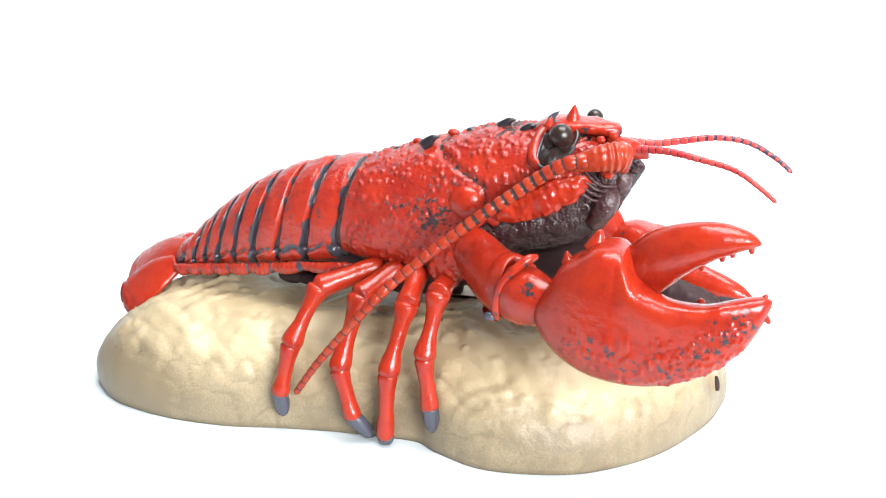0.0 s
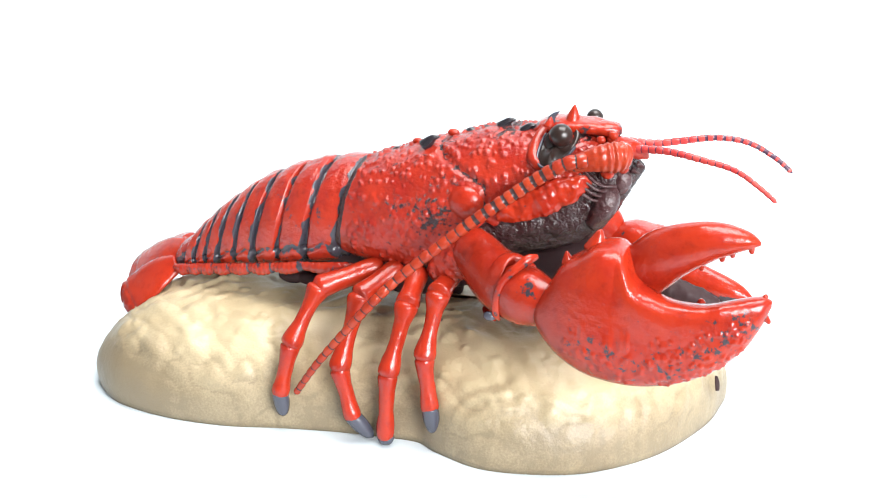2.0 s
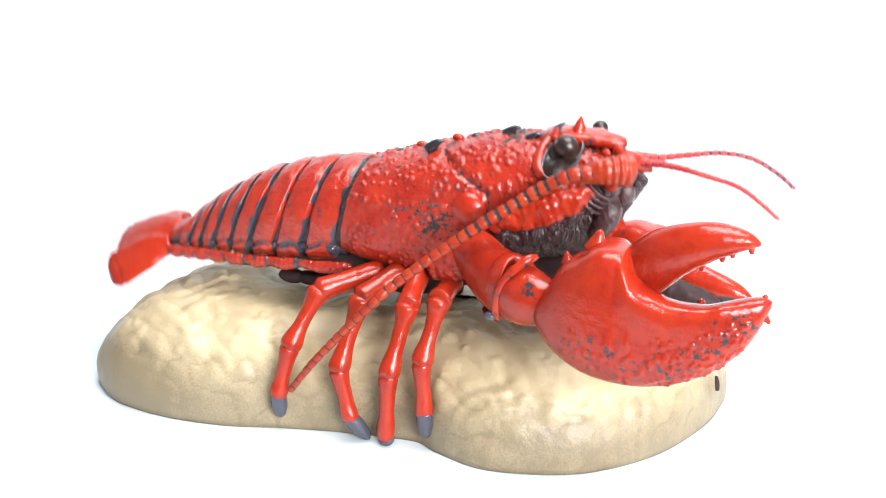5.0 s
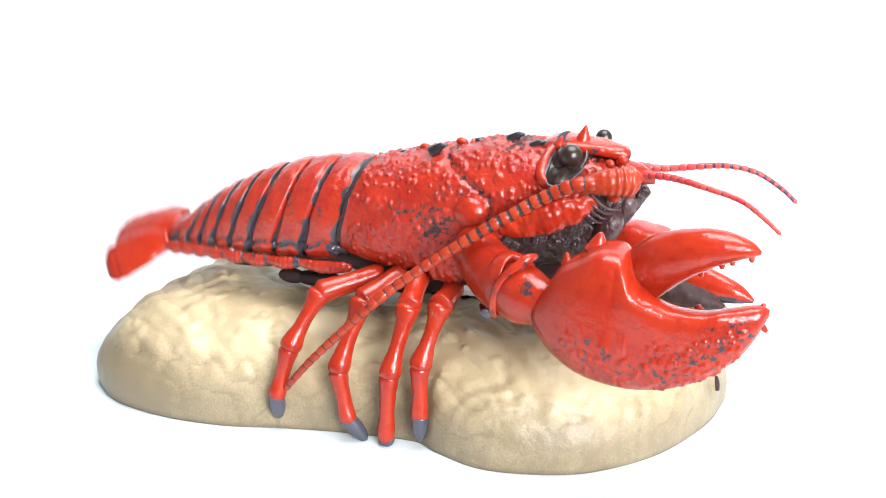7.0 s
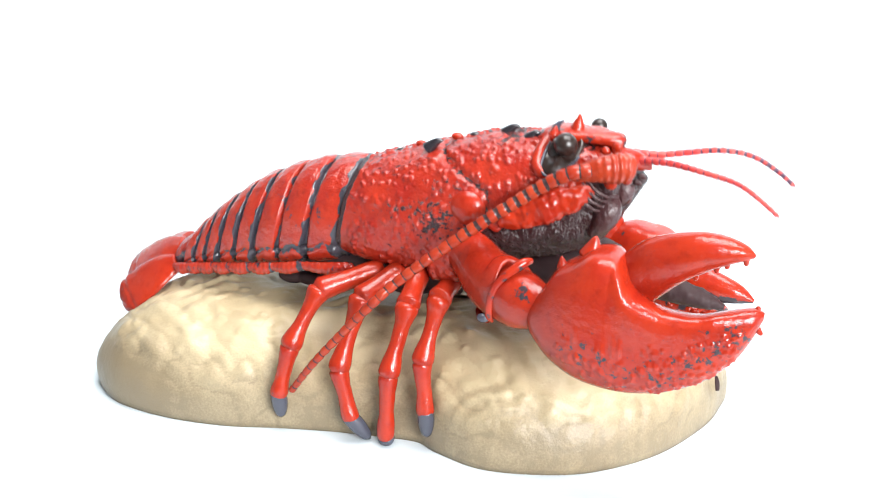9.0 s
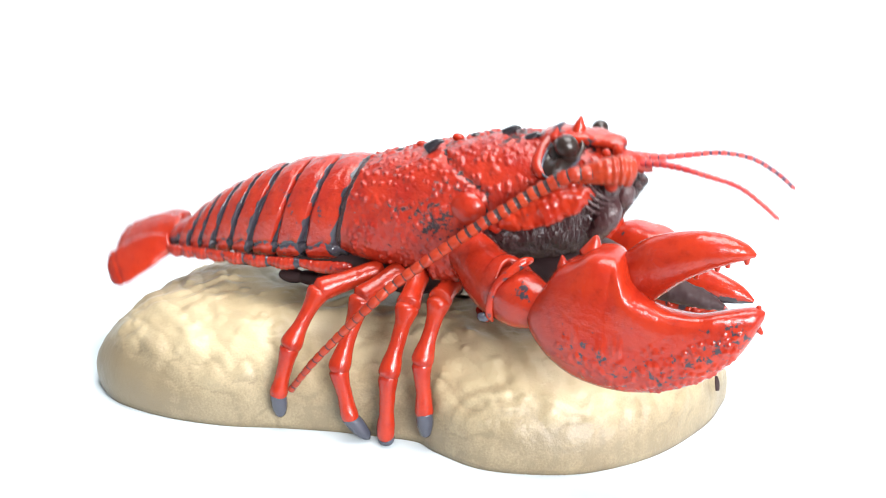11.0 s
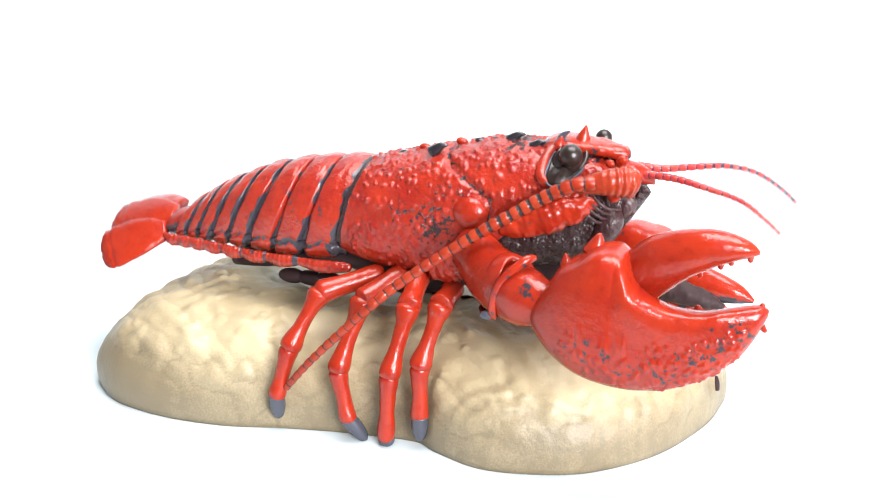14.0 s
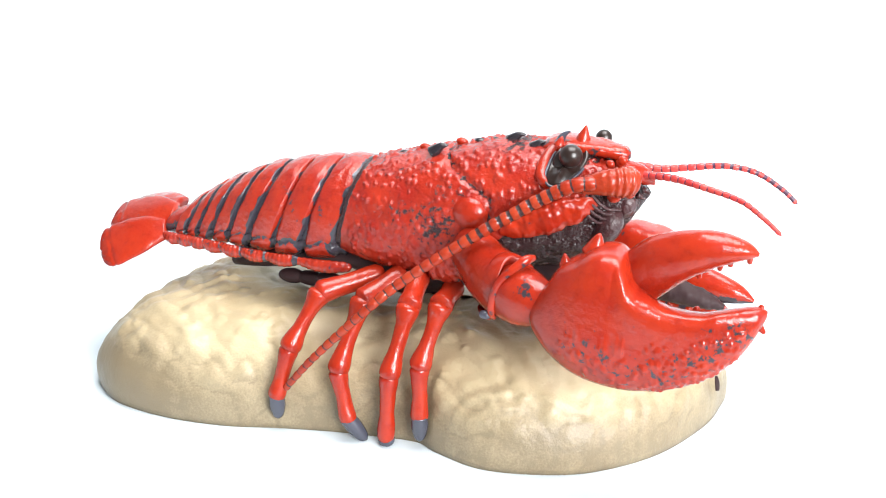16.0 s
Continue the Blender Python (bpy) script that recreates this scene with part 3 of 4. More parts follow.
plates = []
for i in range(8):
    span = JOINTS[i] - JOINTS[i + 1]
    front, back = JOINTS[i] + 0.12 * span, JOINTS[i + 1] - 0.0003
    dark_part = 0.14 + 0.0017 / span
    n, k = 44, 120
    s = np.linspace(0, 1, n)
    x = front + (back - front) * s
    top, low, w = tail_at(x)
    swell = 0.885 + 0.095 * np.clip((s - dark_part + 0.06) / 0.10, 0, 1) ** 0.6 + 0.026 * np.sin(np.pi * np.clip((s - dark_part) / (1 - dark_part), 0, 1)) - 0.06 * np.clip((s - 0.90) / 0.1, 0, 1) ** 2
    q = np.linspace(0, 2 * np.pi, k, endpoint=False)
    c, sn = section(q, 2.15, 3.2)
    mid = low + (top - low) * 0.36
    z = mid[:, None] + np.where(c > 0, (top - mid)[:, None], (mid - low)[:, None]) * c * swell[:, None]
    y = -w[:, None] * sn * swell[:, None]
    flare = np.clip(-c, 0, 1) ** 2 * (c < 0)
    tilt = 0.17 + 0.10 * i / 8
    P = np.stack([x[:, None] + tilt * (z - mid[:, None]) + 0 * y, y * (1 + 0.05 * flare), z], -1)
    N = outward(P)
    seam = np.exp(-((c + 0.30 + 0.22 * np.abs(2 * s[:, None] - 1.1)) / 0.07) ** 2)
    streak = grain(P * np.array((0.25, 1.0, 1.0)) + 2 + i, 260, 2) * np.clip(c, 0, 1) ** 2
    P = P + N * (grain(P + i, 90, 3) * 0.0006 - 0.0012 * seam + 0.00022 * streak)[..., None]
    wear = np.clip(grain(P + 5, 110, 3) - 0.05, 0, 1)
    dark_part = dark_part + (0.05, 0.03, -0.05, 0.06, 0.0, 0.02, -0.02, 0.0)[i]
    paint = np.clip((dark_part - s[:, None] + 0.04 + 0.16 * grain(P * np.array((0.3, 1, 1)) + 9, 120, 3)) / 0.06, 0, 1) * 1.2 + wear * (0.4 + 0.5 * np.clip(-c + 0.1, 0, 1)) + 0.03 + np.clip((s - 0.97) / 0.03, 0, 1)[:, None] * 0.3 + seam * 0.5
    ob = grid_part("abdomen_plate", P, RED_SPOTTED, lobster, at=hinge(i), paint=paint)
    plates.append(ob)
    # ribbed lower lobe of the plate
    t0, l0 = tail_at(front), tail_at(back)
    a = np.array((front + 0.002 - 0.006, -t0[2] * 0.96, t0[1] + 0.0020))
    a[0] += 0.008 if i == 0 else 0.0
    b = np.array((back - 0.001 - 0.006, -l0[2] * 0.96, l0[1] + 0.0022))
    m = (a + b) / 2 + np.array((0, -0.0012, -0.001))
    lobe = tube_grid([(*a, 0.0010, 0.0010), (*(a * 0.8 + m * 0.2), 0.0028, 0.0022), (*m, 0.0034, 0.0027), (*b, 0.0018, 0.0014)], 72, 16)
    ribs = np.sin(np.linspace(0, (9 - 0.6 * i) * 2 * np.pi, 72))[:, None] * np.ones(16)
    grid_part("side_lobe", lobe + outward(lobe) * (0.00013 * ribs)[..., None], RED_SPOTTED, ob, paint=np.interp(np.linspace(0, 1, 72), [0, 0.12, 0.22, 1], [1.0, 0.8, 0.1, 0.2])[:, None] * (0.2 if i == 0 else 1) - 0.05 * ribs + 0.5 * np.clip(grain(lobe + i, 160, 3), 0, 1))

fan_at = np.array((-0.150, 0.0, 0.066))
tail_fan = grid_part("tail_fan", tube_grid([(-0.143, 0, 0.0690, 0.0085, 0.0125), (-0.150, 0, 0.0655, 0.0078, 0.012), (-0.156, 0, 0.061, 0.005, 0.010), (-0.160, 0, 0.0590, 0.001, 0.006)], 24, 36), RED_SPOTTED, lobster, at=fan_at, paint=np.repeat(np.clip(0.55 - 0.9 * np.cos(np.linspace(0, 2 * np.pi, 36, endpoint=False)), 0, 1)[None], 24, 0))
LOBES = [((-0.1565, -0.001, 0.0662), (-0.1945, -0.006, 0.0415), 0.0150, (-0.32, -0.52, 0.82)), ((-0.1554, -0.01, 0.0606), (-0.1865, -0.025, 0.0352), 0.0118, (-0.35, -0.75, 0.65)), ((-0.1611, 0.012, 0.0668), (-0.2018, 0.022, 0.0418), 0.012, (-0.3, -0.2, 0.95))]
for a, b, w, up in LOBES:
    a, b = np.array(a), np.array(a) + (np.array(b) - np.array(a)) * 0.92
    m1, m2 = a + (b - a) * 0.35 + np.array((0, 0, 0.002)), a + (b - a) * 0.75 + np.array((0, 0, 0.0015))
    rows = [(*a, 0.0032, w * 0.55), (*m1, 0.0036, w * 1.0), (*m2, 0.0030, w * 1.18), (*(b + (m2 - b) * 0.42), 0.0026, w * 1.08), (*(b + (m2 - b) * 0.12), 0.0018, w * 0.74), (*b, 0.0006, w * 0.22)]
    P = tube_grid(rows, 40, 36, up)
    N = outward(P)
    s = np.linspace(0, 1, 40)[:, None] * np.ones(36)
    P = P - N * (0.0008 * np.exp(-((s - 0.82) / 0.02) ** 2) + (0.0005 * np.sin(np.arange(36) * 2.2) * np.clip((s - 0.83) * 30, 0, 1) + 0.0003 * grain(P, 140, 3)))[..., None]
    grid_part("tail_lobe", P, RED, tail_fan, paint=0.05 + 0.15 * np.exp(-((s - 0.82) / 0.02) ** 2))

# ---- belly under the body; its front end stands in for shaded rock ----
grid_part("belly", tube_grid([(-0.12, 0, 0.067, 0.005, 0.010), (-0.10, 0, 0.071, 0.007, 0.014), (-0.05, 0, 0.080, 0.009, 0.019), (-0.02, 0.002, 0.074, 0.016, 0.018), (0.015, 0.006, 0.081, 0.014, 0.018), (0.045, 0.010, 0.086, 0.014, 0.020), (0.064, 0.010, 0.083, 0.019, 0.020), (0.080, 0.012, 0.086, 0.013, 0.016), (0.090, 0.012, 0.090, 0.004, 0.008)], 40, 28), BELLY, lobster, "dark purple-brown underside, its front end standing in for shade")
for p0, in (((-0.0800, -0.016, 0.0655),), ((-0.0690, -0.016, 0.0655),), ((-0.0585, -0.016, 0.0660),),):
    grid_part("swimmeret", ball_grid(p0, 0.0068, 12, 16, (1.2, 0.6, 0.6)), BELLY, lobster)
grid_part("mount_post", tube_grid([(-0.008, 0.018, 0.045, 0.010, 0.010), (-0.004, 0.016, 0.06, 0.010, 0.010), (0.0, 0.010, 0.085, 0.012, 0.012)], 12, 20, (1, 0, 0)), BELLY, lobster, "dark mount joining the toy to the rock")

P = tube_grid([(*(0.0041, -0.027, 0.0837), 0.003, 0.003), (*(0.0094, -0.029, 0.0869), 0.0075, 0.006), (*(0.0175, -0.031, 0.0916), 0.0090, 0.007), (*(0.0256, -0.032, 0.0977), 0.0075, 0.006), (*(0.0293, -0.032, 0.101), 0.003, 0.003)], 50, 40)
P = P + outward(P) * (np.abs(grain(P, 230, 2)) * 0.0022)[..., None]
grid_part("leg_socket", P, RED_KNOBBLY, lobster, paint=np.clip(grain(P + 4, 120, 3), 0, 1) * 0.5, label="knobbly red joint where the legs meet the shell")

# ---- walking legs ----
LEGS = [
    [(-0.027, -0.028, 0.0812), (-0.0493, -0.046, 0.0744), (-0.0591, -0.061, 0.0476), (-0.0636, -0.066, 0.0218), (-0.0634, -0.064, 0.0083)],
    [(-0.0153, -0.028, 0.0815), (-0.0271, -0.046, 0.0726), (-0.0332, -0.06, 0.0383), (-0.0253, -0.062, 0.0136), (-0.0165, -0.058, 0.0017)],
    [(-0.0031, -0.028, 0.081), (-0.0018, -0.046, 0.072), (-0.0074, -0.059, 0.0391), (-0.009, -0.060, 0.0050), (-0.0088, -0.057, 0.0002)],
    [(0.0144, -0.028, 0.0824), (0.0137, -0.044, 0.0787), (0.0105, -0.056, 0.0492), (0.0147, -0.059, 0.0238), (0.0153, -0.056, 0.009)],
]
legs = []


def bone(name, a, b, r_a, r_mid, r_b, mat, parent, label=""):
    a, b = np.array(a), np.array(b)
    rows = [(*(a + (b - a) * t), r * f, r) for t, r, f in ((-0.05, r_a * 0.5, 1), (0.04, r_a, 1), (0.3, r_mid, 0.95), (0.62, r_mid * 0.95, 0.95), (0.92, r_b, 1), (1.03, r_b * 0.8, 1), (1.07, r_b * 0.2, 1))]
    P = tube_grid(rows, 44, 22, (1, 0, 0.2))
    N = outward(P)
    P = P + N * (grain(P, 130, 2) * 0.0003)[..., None]
    return grid_part(name, P, mat, parent, label)


for p in LEGS:
    p = [np.array(v) for v in p]
    leg = grid_part("leg", tube_grid([(*(p[0] + (p[0] - p[1]) * 0.15), 0.0035, 0.0035), (*p[0], 0.0056, 0.0056), (*(p[0] * 0.5 + p[1] * 0.5), 0.0052, 0.0052), (*(p[0] * 0.1 + p[1] * 0.9), 0.0060, 0.0060), (*p[1], 0.0058, 0.0058), (*(p[1] + (p[1] - p[0]) * 0.1), 0.003, 0.003)], 40, 22, (1, 0, 0.2)), RED, lobster, at=p[2])
    bone("shin", p[1], p[2], 0.0060, 0.0043, 0.0056, RED, leg)
    bone("foot", p[2], p[3], 0.0050, 0.0043, 0.0046, RED, leg)
    d = p[4] - p[3]
    grid_part("toe", tube_grid([(*(p[3] - d * 0.1), 0.0040, 0.0040), (*(p[3] + d * 0.35), 0.0043, 0.0040), (*(p[3] + d * 0.8), 0.0030, 0.0028), (*p[4], 0.0006, 0.0006)], 20, 18, (1, 0, 0.2)), GREY, leg, "slate-grey painted claw tip")
    legs.append(leg)

# ---- pincers ----
# along the palm: x, upper edge, lower edge
PALM = [(0.0680, 0.0885, 0.0845), (0.0705, 0.0945, 0.0785), (0.0750, 0.1020, 0.0725), (0.0805, 0.1113, 0.0672), (0.0884, 0.1170, 0.0625), (0.0955, 0.1220, 0.0600), (0.1030, 0.1232, 0.0587), (0.1075, 0.1215, 0.0583), (0.1105, 0.1165, 0.0582), (0.1135, 0.1095, 0.0582), (0.1175, 0.1053, 0.0585), (0.1238, 0.1023, 0.0597), (0.1312, 0.1002, 0.0615), (0.1431, 0.1003, 0.0670), (0.1530, 0.1033, 0.0742), (0.1610, 0.1058, 0.0831), (0.1665, 0.1068, 0.0935), (0.1698, 0.1056, 0.1025)]
PALM_MID = [(0.068, 0.0865), (0.085, 0.0870), (0.105, 0.0840), (0.125, 0.0800), (0.143, 0.0835), (0.156, 0.0920), (0.170, 0.1040)]
THICK = [0.004, 0.008, 0.011, 0.0135, 0.016, 0.0172, 0.0175, 0.0172, 0.017, 0.0165, 0.016, 0.0155, 0.0148, 0.0135, 0.012, 0.0095, 0.0065, 0.002]
FINGER = [((0.1050, -0.058, 0.0985), 0.0090, 0.006), ((0.1135, -0.060, 0.1085), 0.0118, 0.0085), ((0.1204, -0.062, 0.1158), 0.0124, 0.0095), ((0.1296, -0.064, 0.1229), 0.0110, 0.0095), ((0.1398, -0.066, 0.1280), 0.0091, 0.0086), ((0.1495, -0.066, 0.1303), 0.0067, 0.007), ((0.1579, -0.066, 0.1307), 0.0040, 0.0048), ((0.1631, -0.066, 0.1299), 0.0008, 0.001)]
SCARRED = [(0.0950, 0.0825), (0.1150, 0.0750), (0.1330, 0.0780), (0.1490, 0.0870), (0.1608, 0.0985)]


def pincer(place, size, finger):
    """Arm, palm with the fixed finger, and the hinged finger; place() carries points of the near pincer to where this one stands."""
    upper = [(*place(np.array(c)), r, r * 0.82) for c, r in (((0.0249, -0.03, 0.0987), 0.0120), ((0.0322, -0.036, 0.0964), 0.0130), ((0.0407, -0.043, 0.0925), 0.0143), ((0.0490, -0.050, 0.0910), 0.0152), ((0.0535, -0.053, 0.0920), 0.0152), ((0.0560, -0.054, 0.0922), 0.0142), ((0.0565, -0.055, 0.0922), 0.0115))]
    arm = grid_part("pincer_arm", tube_grid(upper, 60, 34, (0.3, 0, 1)), RED, lobster, at=place(np.array((0.1162, -0.066, 0.1068))))
    fore = [(*place(np.array(c)), r, r * 0.85) for c, r in (((0.0466, -0.05, 0.0891), 0.0110), ((0.053, -0.053, 0.0891), 0.0138), ((0.0618, -0.058, 0.0897), 0.0142), ((0.069, -0.062, 0.0898), 0.0122), ((0.0748, -0.064, 0.0892), 0.0100))]
    P = tube_grid(fore, 40, 40)
    d = np.linalg.norm((P - place(np.array((0.065, -0.066, 0.0968)))) * np.array((1, 0.35, 1)), axis=-1)
    grid_part("forearm", P, RED, arm, paint=0.06 + 0.62 * np.exp(-(d / 0.0042) ** 2))
    r = curve_rows([(x, 0, 0, z1, z0, th) for (x, z1, z0), th in zip(PALM, THICK)], 170)
    x, upper_z, lower_z, th = r[:, :1], r[:, 3:4], r[:, 4:5], r[:, 5:]
    m = curve_rows([(x0, 0, 0, z0) for x0, z0 in PALM_MID], 80)
    mid = np.clip(np.interp(x, m[:, 0], m[:, 3]), lower_z + 0.001, upper_z - 0.001)
    c, sn = section(np.linspace(0, 2 * np.pi, 150, endpoint=False)[None], np.interp(x, [0.075, 0.10, 0.112, 0.122, 0.15], [2.2, 4.2, 4.2, 2.3, 2.0]), 2.1)
    # the fixed finger's upper edge leans out to its outer face
    lean = np.interp(x, [0.106, 0.122, 0.150, 0.166], [0, 0.65, 0.65, 0.2]) * th
    upper_z = upper_z + 0.30 * lean
    P = np.stack([x + 0 * c, -0.066 - np.maximum(th, 1e-4) * sn - lean * np.clip(c, 0, 1) ** 2, mid + np.where(c > 0, upper_z - mid, mid - lower_z) * c], -1)
    at0 = place(np.zeros(3))
    axes = np.stack([place(v) - at0 for v in np.eye(3)])
    P = at0 + P @ axes
    N = outward(P)
    rng = np.random.RandomState(11)
    flat = P.reshape(-1, 3)
    line = [tuple(place(np.array((x, -0.066, z)))[[0, 2]]) for x, z in SCARRED]
    off = near_line(flat[:, 0], flat[:, 2], line)
    tip_x, inner = place(np.array((0.1619, -0.066, 0.1002)))[0], place(np.array((0.1319, -0.066, 0.0892)))[2]
    ok = np.flatnonzero((np.abs(N[..., 1].ravel()) > 0.45) & (off + rng.uniform(-0.003, 0.003, len(off)) < 0.0124 * size) & (flat[:, 0] < tip_x) & (flat[:, 2] < inner + 0.5 * np.clip(flat[:, 0] - 0.14, 0, 1)))
    pick = rng.choice(ok, 400, replace=False)
    P, rise = warts(P, N, flat[pick], rng.uniform(0.0007, 0.0017, 400), rng.uniform(0.0005, 0.0012, 400))
    off = near_line(P[..., 0], P[..., 2] + 0.0015, line)
    paint = 0.38 * np.exp(-(off / 0.0088) ** 2) + np.clip(grain(P, 70, 4) - 0.2, 0, 1) * (0.2 if size == 1 else 1.6) + 0.03 - 200 * rise
    palm = grid_part("palm", P, RED, arm, paint=paint)
    P = tube_grid(finger, 80, 44)
    P = P + outward(P) * (grain(P, 66, 2) * 0.0006)[..., None]
    under = np.cos(np.linspace(0, 2 * np.pi, 44, endpoint=False))
    # the far finger also gets darker towards its underside
    grid_part("finger", P, RED, arm, paint=np.repeat((0.08 + (size < 1) * np.clip(-under * 2, 0, 0.8))[None], 80, 0))
    if size < 1:
        return arm
    for p0, p1 in (((0.1593, -0.066, 0.1286), (0.1598, -0.066, 0.1255)), ((0.1518, -0.066, 0.1252), (0.1523, -0.066, 0.1228)), ((0.1479, -0.066, 0.1232), (0.1481, -0.066, 0.1205)), ((0.1394, -0.066, 0.1181), (0.1401, -0.066, 0.1156)), ((0.1665, -0.066, 0.105), (0.1671, -0.066, 0.1079)), ((0.1671, -0.066, 0.0984), (0.1696, -0.066, 0.0957)), ((0.1402, -0.060, 0.0985), (0.1400, -0.060, 0.1000))):
        grid_part("tooth", cone_grid(place(np.array(p0)), place(np.array(p1)), 0.0021 * size, 10, 12, blunt=0.35), RED, arm)
    for p0, p1, r in (((0.0938, -0.062, 0.1190), (0.0952, -0.062, 0.1262), 0.0056), ((0.0823, -0.066, 0.1123), (0.0816, -0.066, 0.1164), 0.003), ((0.0586, -0.05, 0.1025), (0.0602, -0.05, 0.1043), 0.0046), ((0.0415, -0.05, 0.0745), (0.0401, -0.05, 0.0729), 0.0046),):
        grid_part("knob", cone_grid(place(np.array(p0)), place(np.array(p1)), r * size, 12, 14, blunt=0.16), RED, arm)
    # the cuff's lifted lip round the end of the upper arm
    lip = [(0.0655, -0.0560, 0.1085, 0.0012, 0.0014), (0.0625, -0.0600, 0.1080, 0.0020, 0.0024), (0.0570, -0.0640, 0.1035, 0.0014, 0.0019), (0.0520, -0.0650, 0.0975, 0.0013, 0.0018), (0.0495, -0.0650, 0.0900, 0.0013, 0.0018), (0.0487, -0.0635, 0.0815, 0.0014, 0.0018), (0.0490, -0.0590, 0.0765, 0.0008, 0.0010)]
    P = tube_grid(lip, 60, 16, (0, 1, 0))
    grid_part("cuff", P, RED, arm, paint=np.clip(grain(P + 3, 150, 3), 0, 1) * 0.8)
    grid_part("stud", ball_grid((0.0455, -0.0620, 0.0790), 0.0028, 12, 16, (1.1, 0.8, 0.8)), GREY, arm, "bare slate-grey knob under the arm")
    return arm


arm_near = pincer(lambda p: np.array(p, float), 1.0, [(*c, a, b) for c, a, b in FINGER])
# the second pincer reaches forward on the toy's other side
def far_place(p):
    q = Vector(p) - Vector((0.0921, -0.066, 0.119))
    q = Vector((q.x * 0.88, -q.y * 0.8, q.z * 0.64))
    return np.array(Vector((0.102, 0.044, 0.0945)) + Euler((0, radians(36), radians(-11))).to_matrix() @ q)


arm_far = pincer(far_place, 0.66, [(*(0.1013, 0.036, 0.0831), 0.0070, 0.006), (*(0.1195, 0.035, 0.0752), 0.0085, 0.007), (*(0.135, 0.034, 0.0704), 0.0075, 0.0065), (*(0.1475, 0.033, 0.0676), 0.0052, 0.005), (*(0.156, 0.032, 0.0651), 0.001, 0.001)])
# added dark piece that fills the gap between the far pincer's fingers
P = tube_grid([(0.1000, 0.018, 0.0740, 0.004, 0.005), (0.1090, 0.016, 0.0735, 0.0062, 0.006), (0.1220, 0.015, 0.0718, 0.0058, 0.006), (0.1340, 0.015, 0.0692, 0.0042, 0.005), (0.1430, 0.015, 0.0668, 0.0010, 0.001)], 50, 24)
grid_part("jaw_gap_piece", P + outward(P) * (np.abs(grain(P, 220, 2)) * 0.0012)[..., None], BELLY, arm_far, "dark brown piece between the pincer's fingers")


# ---- what moves ----
# seconds, head's nod in degrees, tail's lift from 0 to 1
REST_AND_START = [
    (0.0, 0.0, 0.0), (3.8, 0.0, 0.0), (4.0, 0.1, 0.2), (4.1, 4.5, 0.7), (4.2, 5.5, 0.9), (4.4, 3.5, 0.6), (4.65, 0.4, 0.1), (4.9, 5.0, 0.9), (5.15, 0.3, 0.1),
    (5.4, 5.0, 0.9), (5.65, 0.4, 0.1), (5.9, 5.2, 0.9), (6.1, 3.0, 0.5),
]
FIRST_DANCE = [
    (6.3, 0.5, 0.10), (6.4, 5.0, 1.0), (6.5, 5.8, 1.0), (6.6, 4.0, 0.2), (6.7, -1.5, 0.05), (6.8, 2.0, 0.6), (6.9, 5.0, 0.95), (7.0, 5.8, 0.70), (7.1, 0.5, 0.0),
    (7.2, 0.8, 0.1), (7.3, 5.0, 0.95), (7.4, 5.5, 0.8), (7.5, 5.2, 1.0), (7.6, 3.0, 0.15), (7.7, -1.0, 0.0), (7.8, 2.0, 0.35), (7.9, 4.0, 0.85), (8.0, 4.0, 0.75),
    (8.1, 2.5, 0.1), (8.2, -0.5, 0.05), (8.3, 0.5, 0.05), (8.4, 0.0, 0.1), (8.5, 3.3, 0.40), (8.6, 0.0, 0.05), (8.7, 1.5, 0.0), (8.8, 4.5, 0.9), (8.9, 4.0, 0.8),
    (9.0, 2.6, 0.03), (9.1, 0.8, 0.1), (9.2, 1.6, 0.55),
]
BETWEEN = [
    (9.4, 5.0, 0.9), (9.65, 0.2, 0.1), (9.9, 5.2, 0.9), (10.15, 0.2, 0.1), (10.4, 5.0, 0.9), (10.65, 0.3, 0.1), (10.9, 5.2, 0.9), (11.1, 1.0, 0.3),
]
SECOND_DANCE = [
    (11.3, 5.0, 0.95), (11.4, 2.5, 0.4), (11.5, -0.7, 0.0), (11.6, 1.2, 0.15), (11.7, 5.5, 0.95), (11.8, 5.5, 0.75), (11.9, 3.0, 0.08), (12.0, -1.7, 0.0), (12.1, 2.5, 0.6),
    (12.2, 5.0, 0.9), (12.3, 5.2, 0.6), (12.4, -0.8, 0.0), (12.5, -0.1, 0.0), (12.6, 4.5, 0.7), (12.7, 5.8, 0.95), (12.8, 2.0, 0.4), (12.9, -1.5, 0.0), (13.0, 1.8, 0.30),
    (13.1, 4.5, 0.9), (13.2, 5.8, 0.85), (13.3, 3.0, 0.05), (13.4, -0.3, 0.0), (13.5, 4.1, 0.72),
]
FINALE = [
    (13.6, 5.8, 0.95), (13.7, 5.5, 0.55), (13.8, 1.5, 0.15), (13.9, 0.5, 0.05), (14.0, 5.8, 0.97), (14.1, 5.5, 0.85), (14.2, 5.8, 0.9), (14.3, 5.5, 0.9), (14.4, 5.0, 0.45),
    (14.5, 1.4, 0.05), (14.6, 0.3, 0.05), (14.7, 2.5, 0.75), (14.8, 4.0, 0.85), (14.9, 2.0, 0.3), (15.0, -0.5, 0.03), (15.1, 1.5, 0.2), (15.2, 5.0, 0.95), (15.3, 5.2, 0.7),
    (15.4, 2.5, 0.1), (15.5, -0.5, 0.0), (15.6, 2.5, 0.6), (15.7, 5.0, 0.95), (15.8, 5.0, 0.7), (15.9, 5.8, 0.97), (16.0, 5.8, 1.0),
]
DANCE = REST_AND_START + FIRST_DANCE + BETWEEN + SECOND_DANCE + FINALE
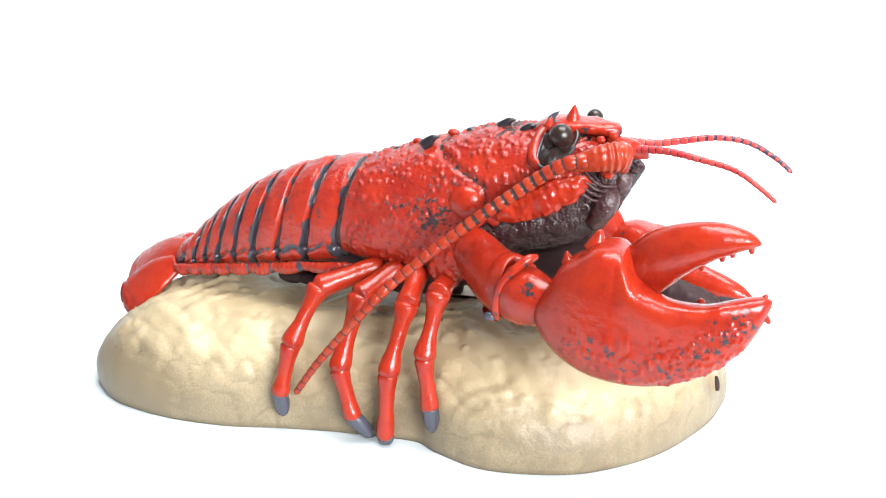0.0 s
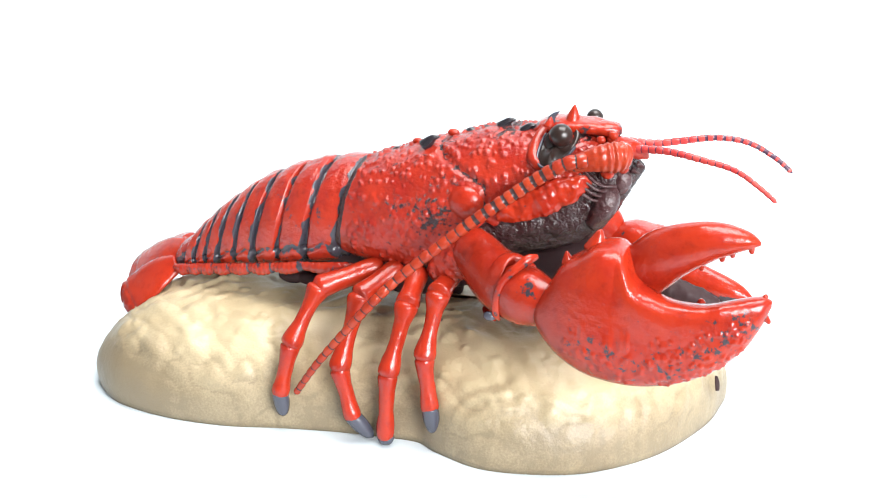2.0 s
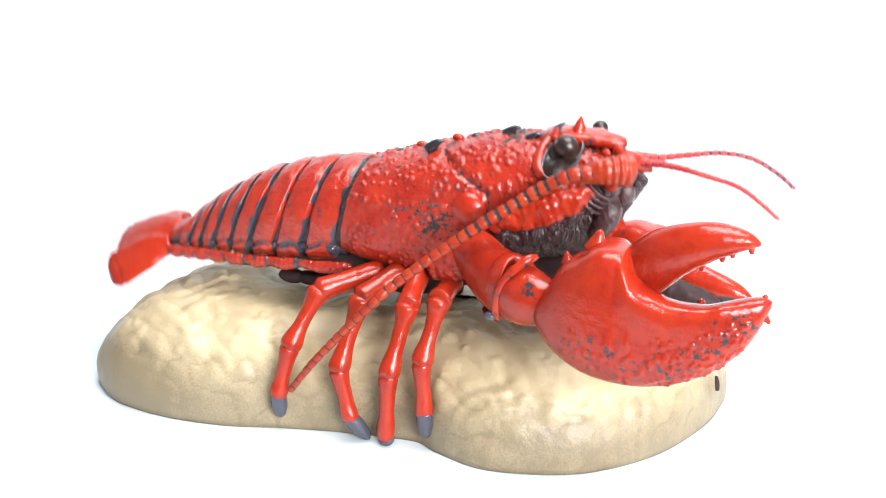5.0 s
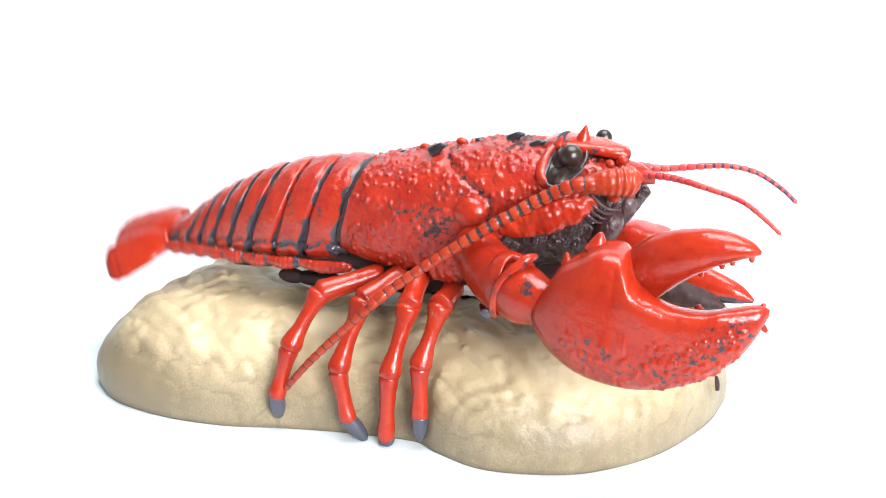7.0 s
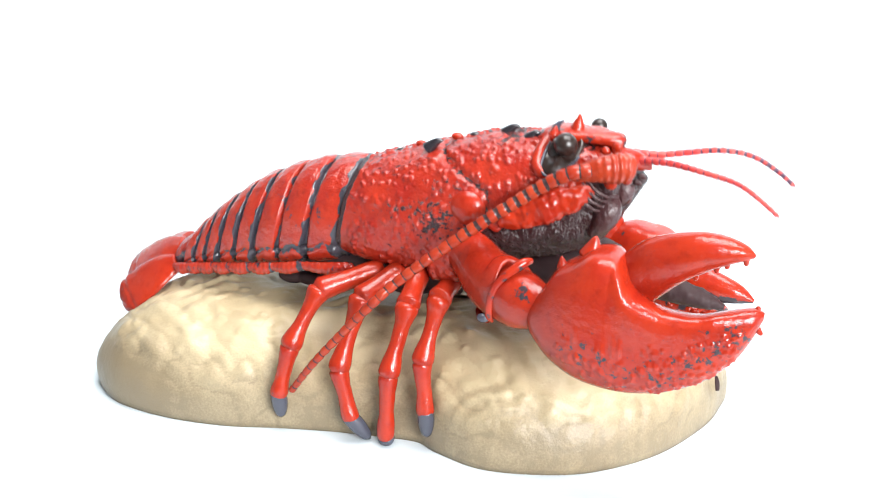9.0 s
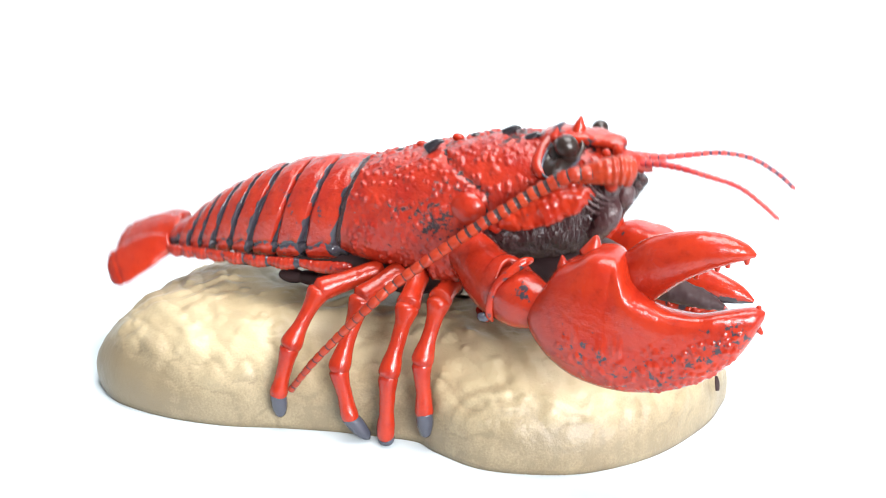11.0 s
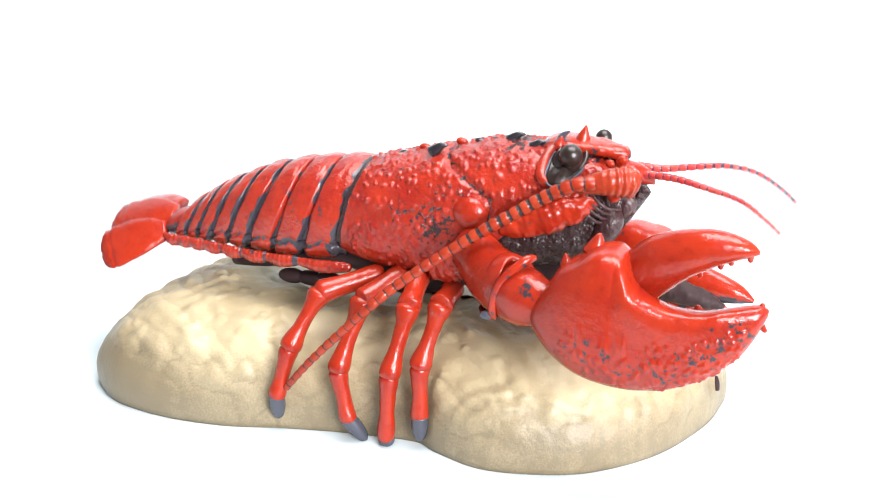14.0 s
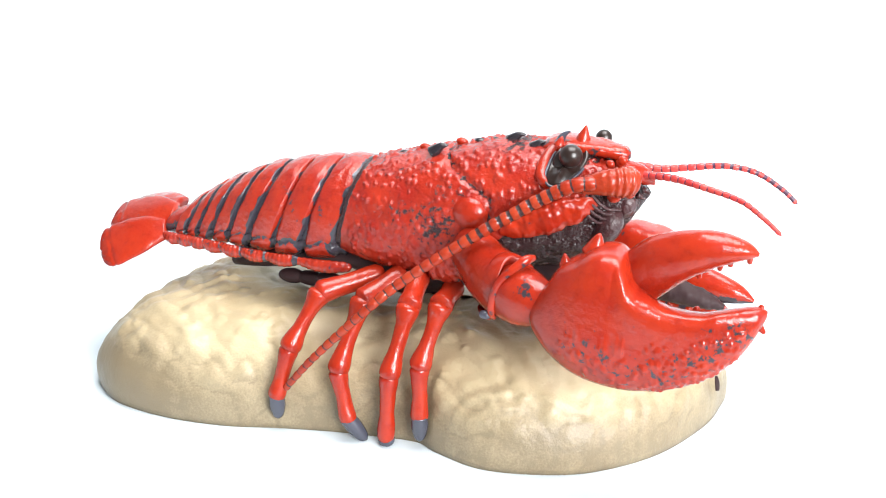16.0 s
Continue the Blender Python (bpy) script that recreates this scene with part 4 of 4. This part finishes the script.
# seconds, pincer's way ahead and down in millimetres, its droop in degrees
REACH = [
    (0.0, 0.0, 0.0, 0.0), (4.0, 0.0, 0.0, 0.0), (6.3, 0.0, 0.8, 0.4), (6.5, 0.0, 1.6, 0.9), (7.0, -0.4, 1.9, 2.4), (7.5, -0.4, 1.2, 3.0), (8.0, 0.4, 1.9, 3.8), (8.5, -2.0, 2.3, 2.2),
    (9.0, -2.4, 3.9, 2.0), (11.5, -2.0, 3.1, 2.0), (12.0, -0.4, 1.6, 1.7), (12.5, 0.0, 1.2, 1.0), (13.0, -0.8, 2.7, 1.0), (13.5, -1.2, 2.7, 1.6), (14.0, -0.8, 2.3, 2.0),
    (14.5, -1.6, 3.9, 2.0), (15.0, -1.2, 2.7, 1.6), (15.5, -1.2, 2.3, 2.0), (16.0, -1.2, 2.7, 2.4),
]
# times at which the feelers whip, and how far in degrees
WHIP = [(6.6, 14), (6.8, 12), (7.1, 14), (7.3, 12), (8.1, 10), (8.5, 14), (11.5, 16), (12.0, 5), (12.4, 14), (13.0, 14), (13.3, 14), (14.0, 2), (15.0, 14), (15.4, 12), (15.5, 14)]


def motions():
    nod, claws, whip = [], [], [(0.0, 0.0)]
    chain = [[] for _ in range(9)]
    steps = [[] for _ in legs]
    bend = [5.5, 3.5, 1.8, 0.6, 0.0, -0.3, -0.5, -0.5, 8.0]
    hinges = [hinge(i) for i in range(8)] + [fan_at]
    for t, head, lift in DANCE:
        nod.append((t, Matrix.Translation(PIVOT) @ pose(0, 0, 0, 0, head * 0.84, 0)))
        m = Matrix.Identity(4)
        for i, h in enumerate(hinges):
            m = m @ Matrix.Translation(h) @ pose(0, 0, 0, 0, bend[i] * lift, 0) @ Matrix.Translation(-Vector(h))
            chain[i].append((t, m @ Matrix.Translation(h)))
        k = head / 5.8
        for i, (dx, dz, turn) in enumerate(((-0.9, -2.2, 3.0), (-0.9, -1.4, 4.0), (0.6, -1.0, 0.5), (-2.4, -5.4, 7.0))):
            steps[i].append((t, Matrix.Translation(Vector((dx * k / 1000, 0, dz * k / 1000))) @ Matrix.Translation(ORIGIN[legs[i]]) @ pose(0, 0, 0, 0, turn * k, 0)))
    for t, ahead, down, droop in REACH:
        claws.append((t, Matrix.Translation(Vector((ahead / 1000, 0, -down / 1000))) @ Matrix.Translation(ORIGIN[arm_near]) @ pose(0, 0, 0, 0, droop, 0)))
    for t, a in WHIP:
        whip += [(t - 2 / FPS, 0.0), (t - 1 / FPS, a), (t + 1 / FPS, -a), (t + 2 / FPS, 0.0)]
    whip += [(16.0, 0.0)]
    beat, nods, lash = [d[0] for d in DANCE], [d[1] for d in DANCE], [w[0] for w in whip]
    times = sorted(set(round(t * FPS) for t in beat + lash))
    sway = [(k / FPS, np.interp(k / FPS, lash, [w[1] for w in whip]) - 0.4 * np.interp(k / FPS, beat, nods)) for k in times]
    walk(carapace, nod)
    walk(arm_near, claws)
    for ob in (feeler_a, feeler_b):
        rest = Matrix.Translation(Vector(ORIGIN[ob] - PIVOT))
        walk(ob, [(t, rest @ pose(0, 0, 0, 0, a, 0)) for t, a in sway])
    for ob, rows in zip(plates + [tail_fan], chain):
        walk(ob, rows)
    for ob, rows in zip(legs, steps):
        walk(ob, rows)


motions()
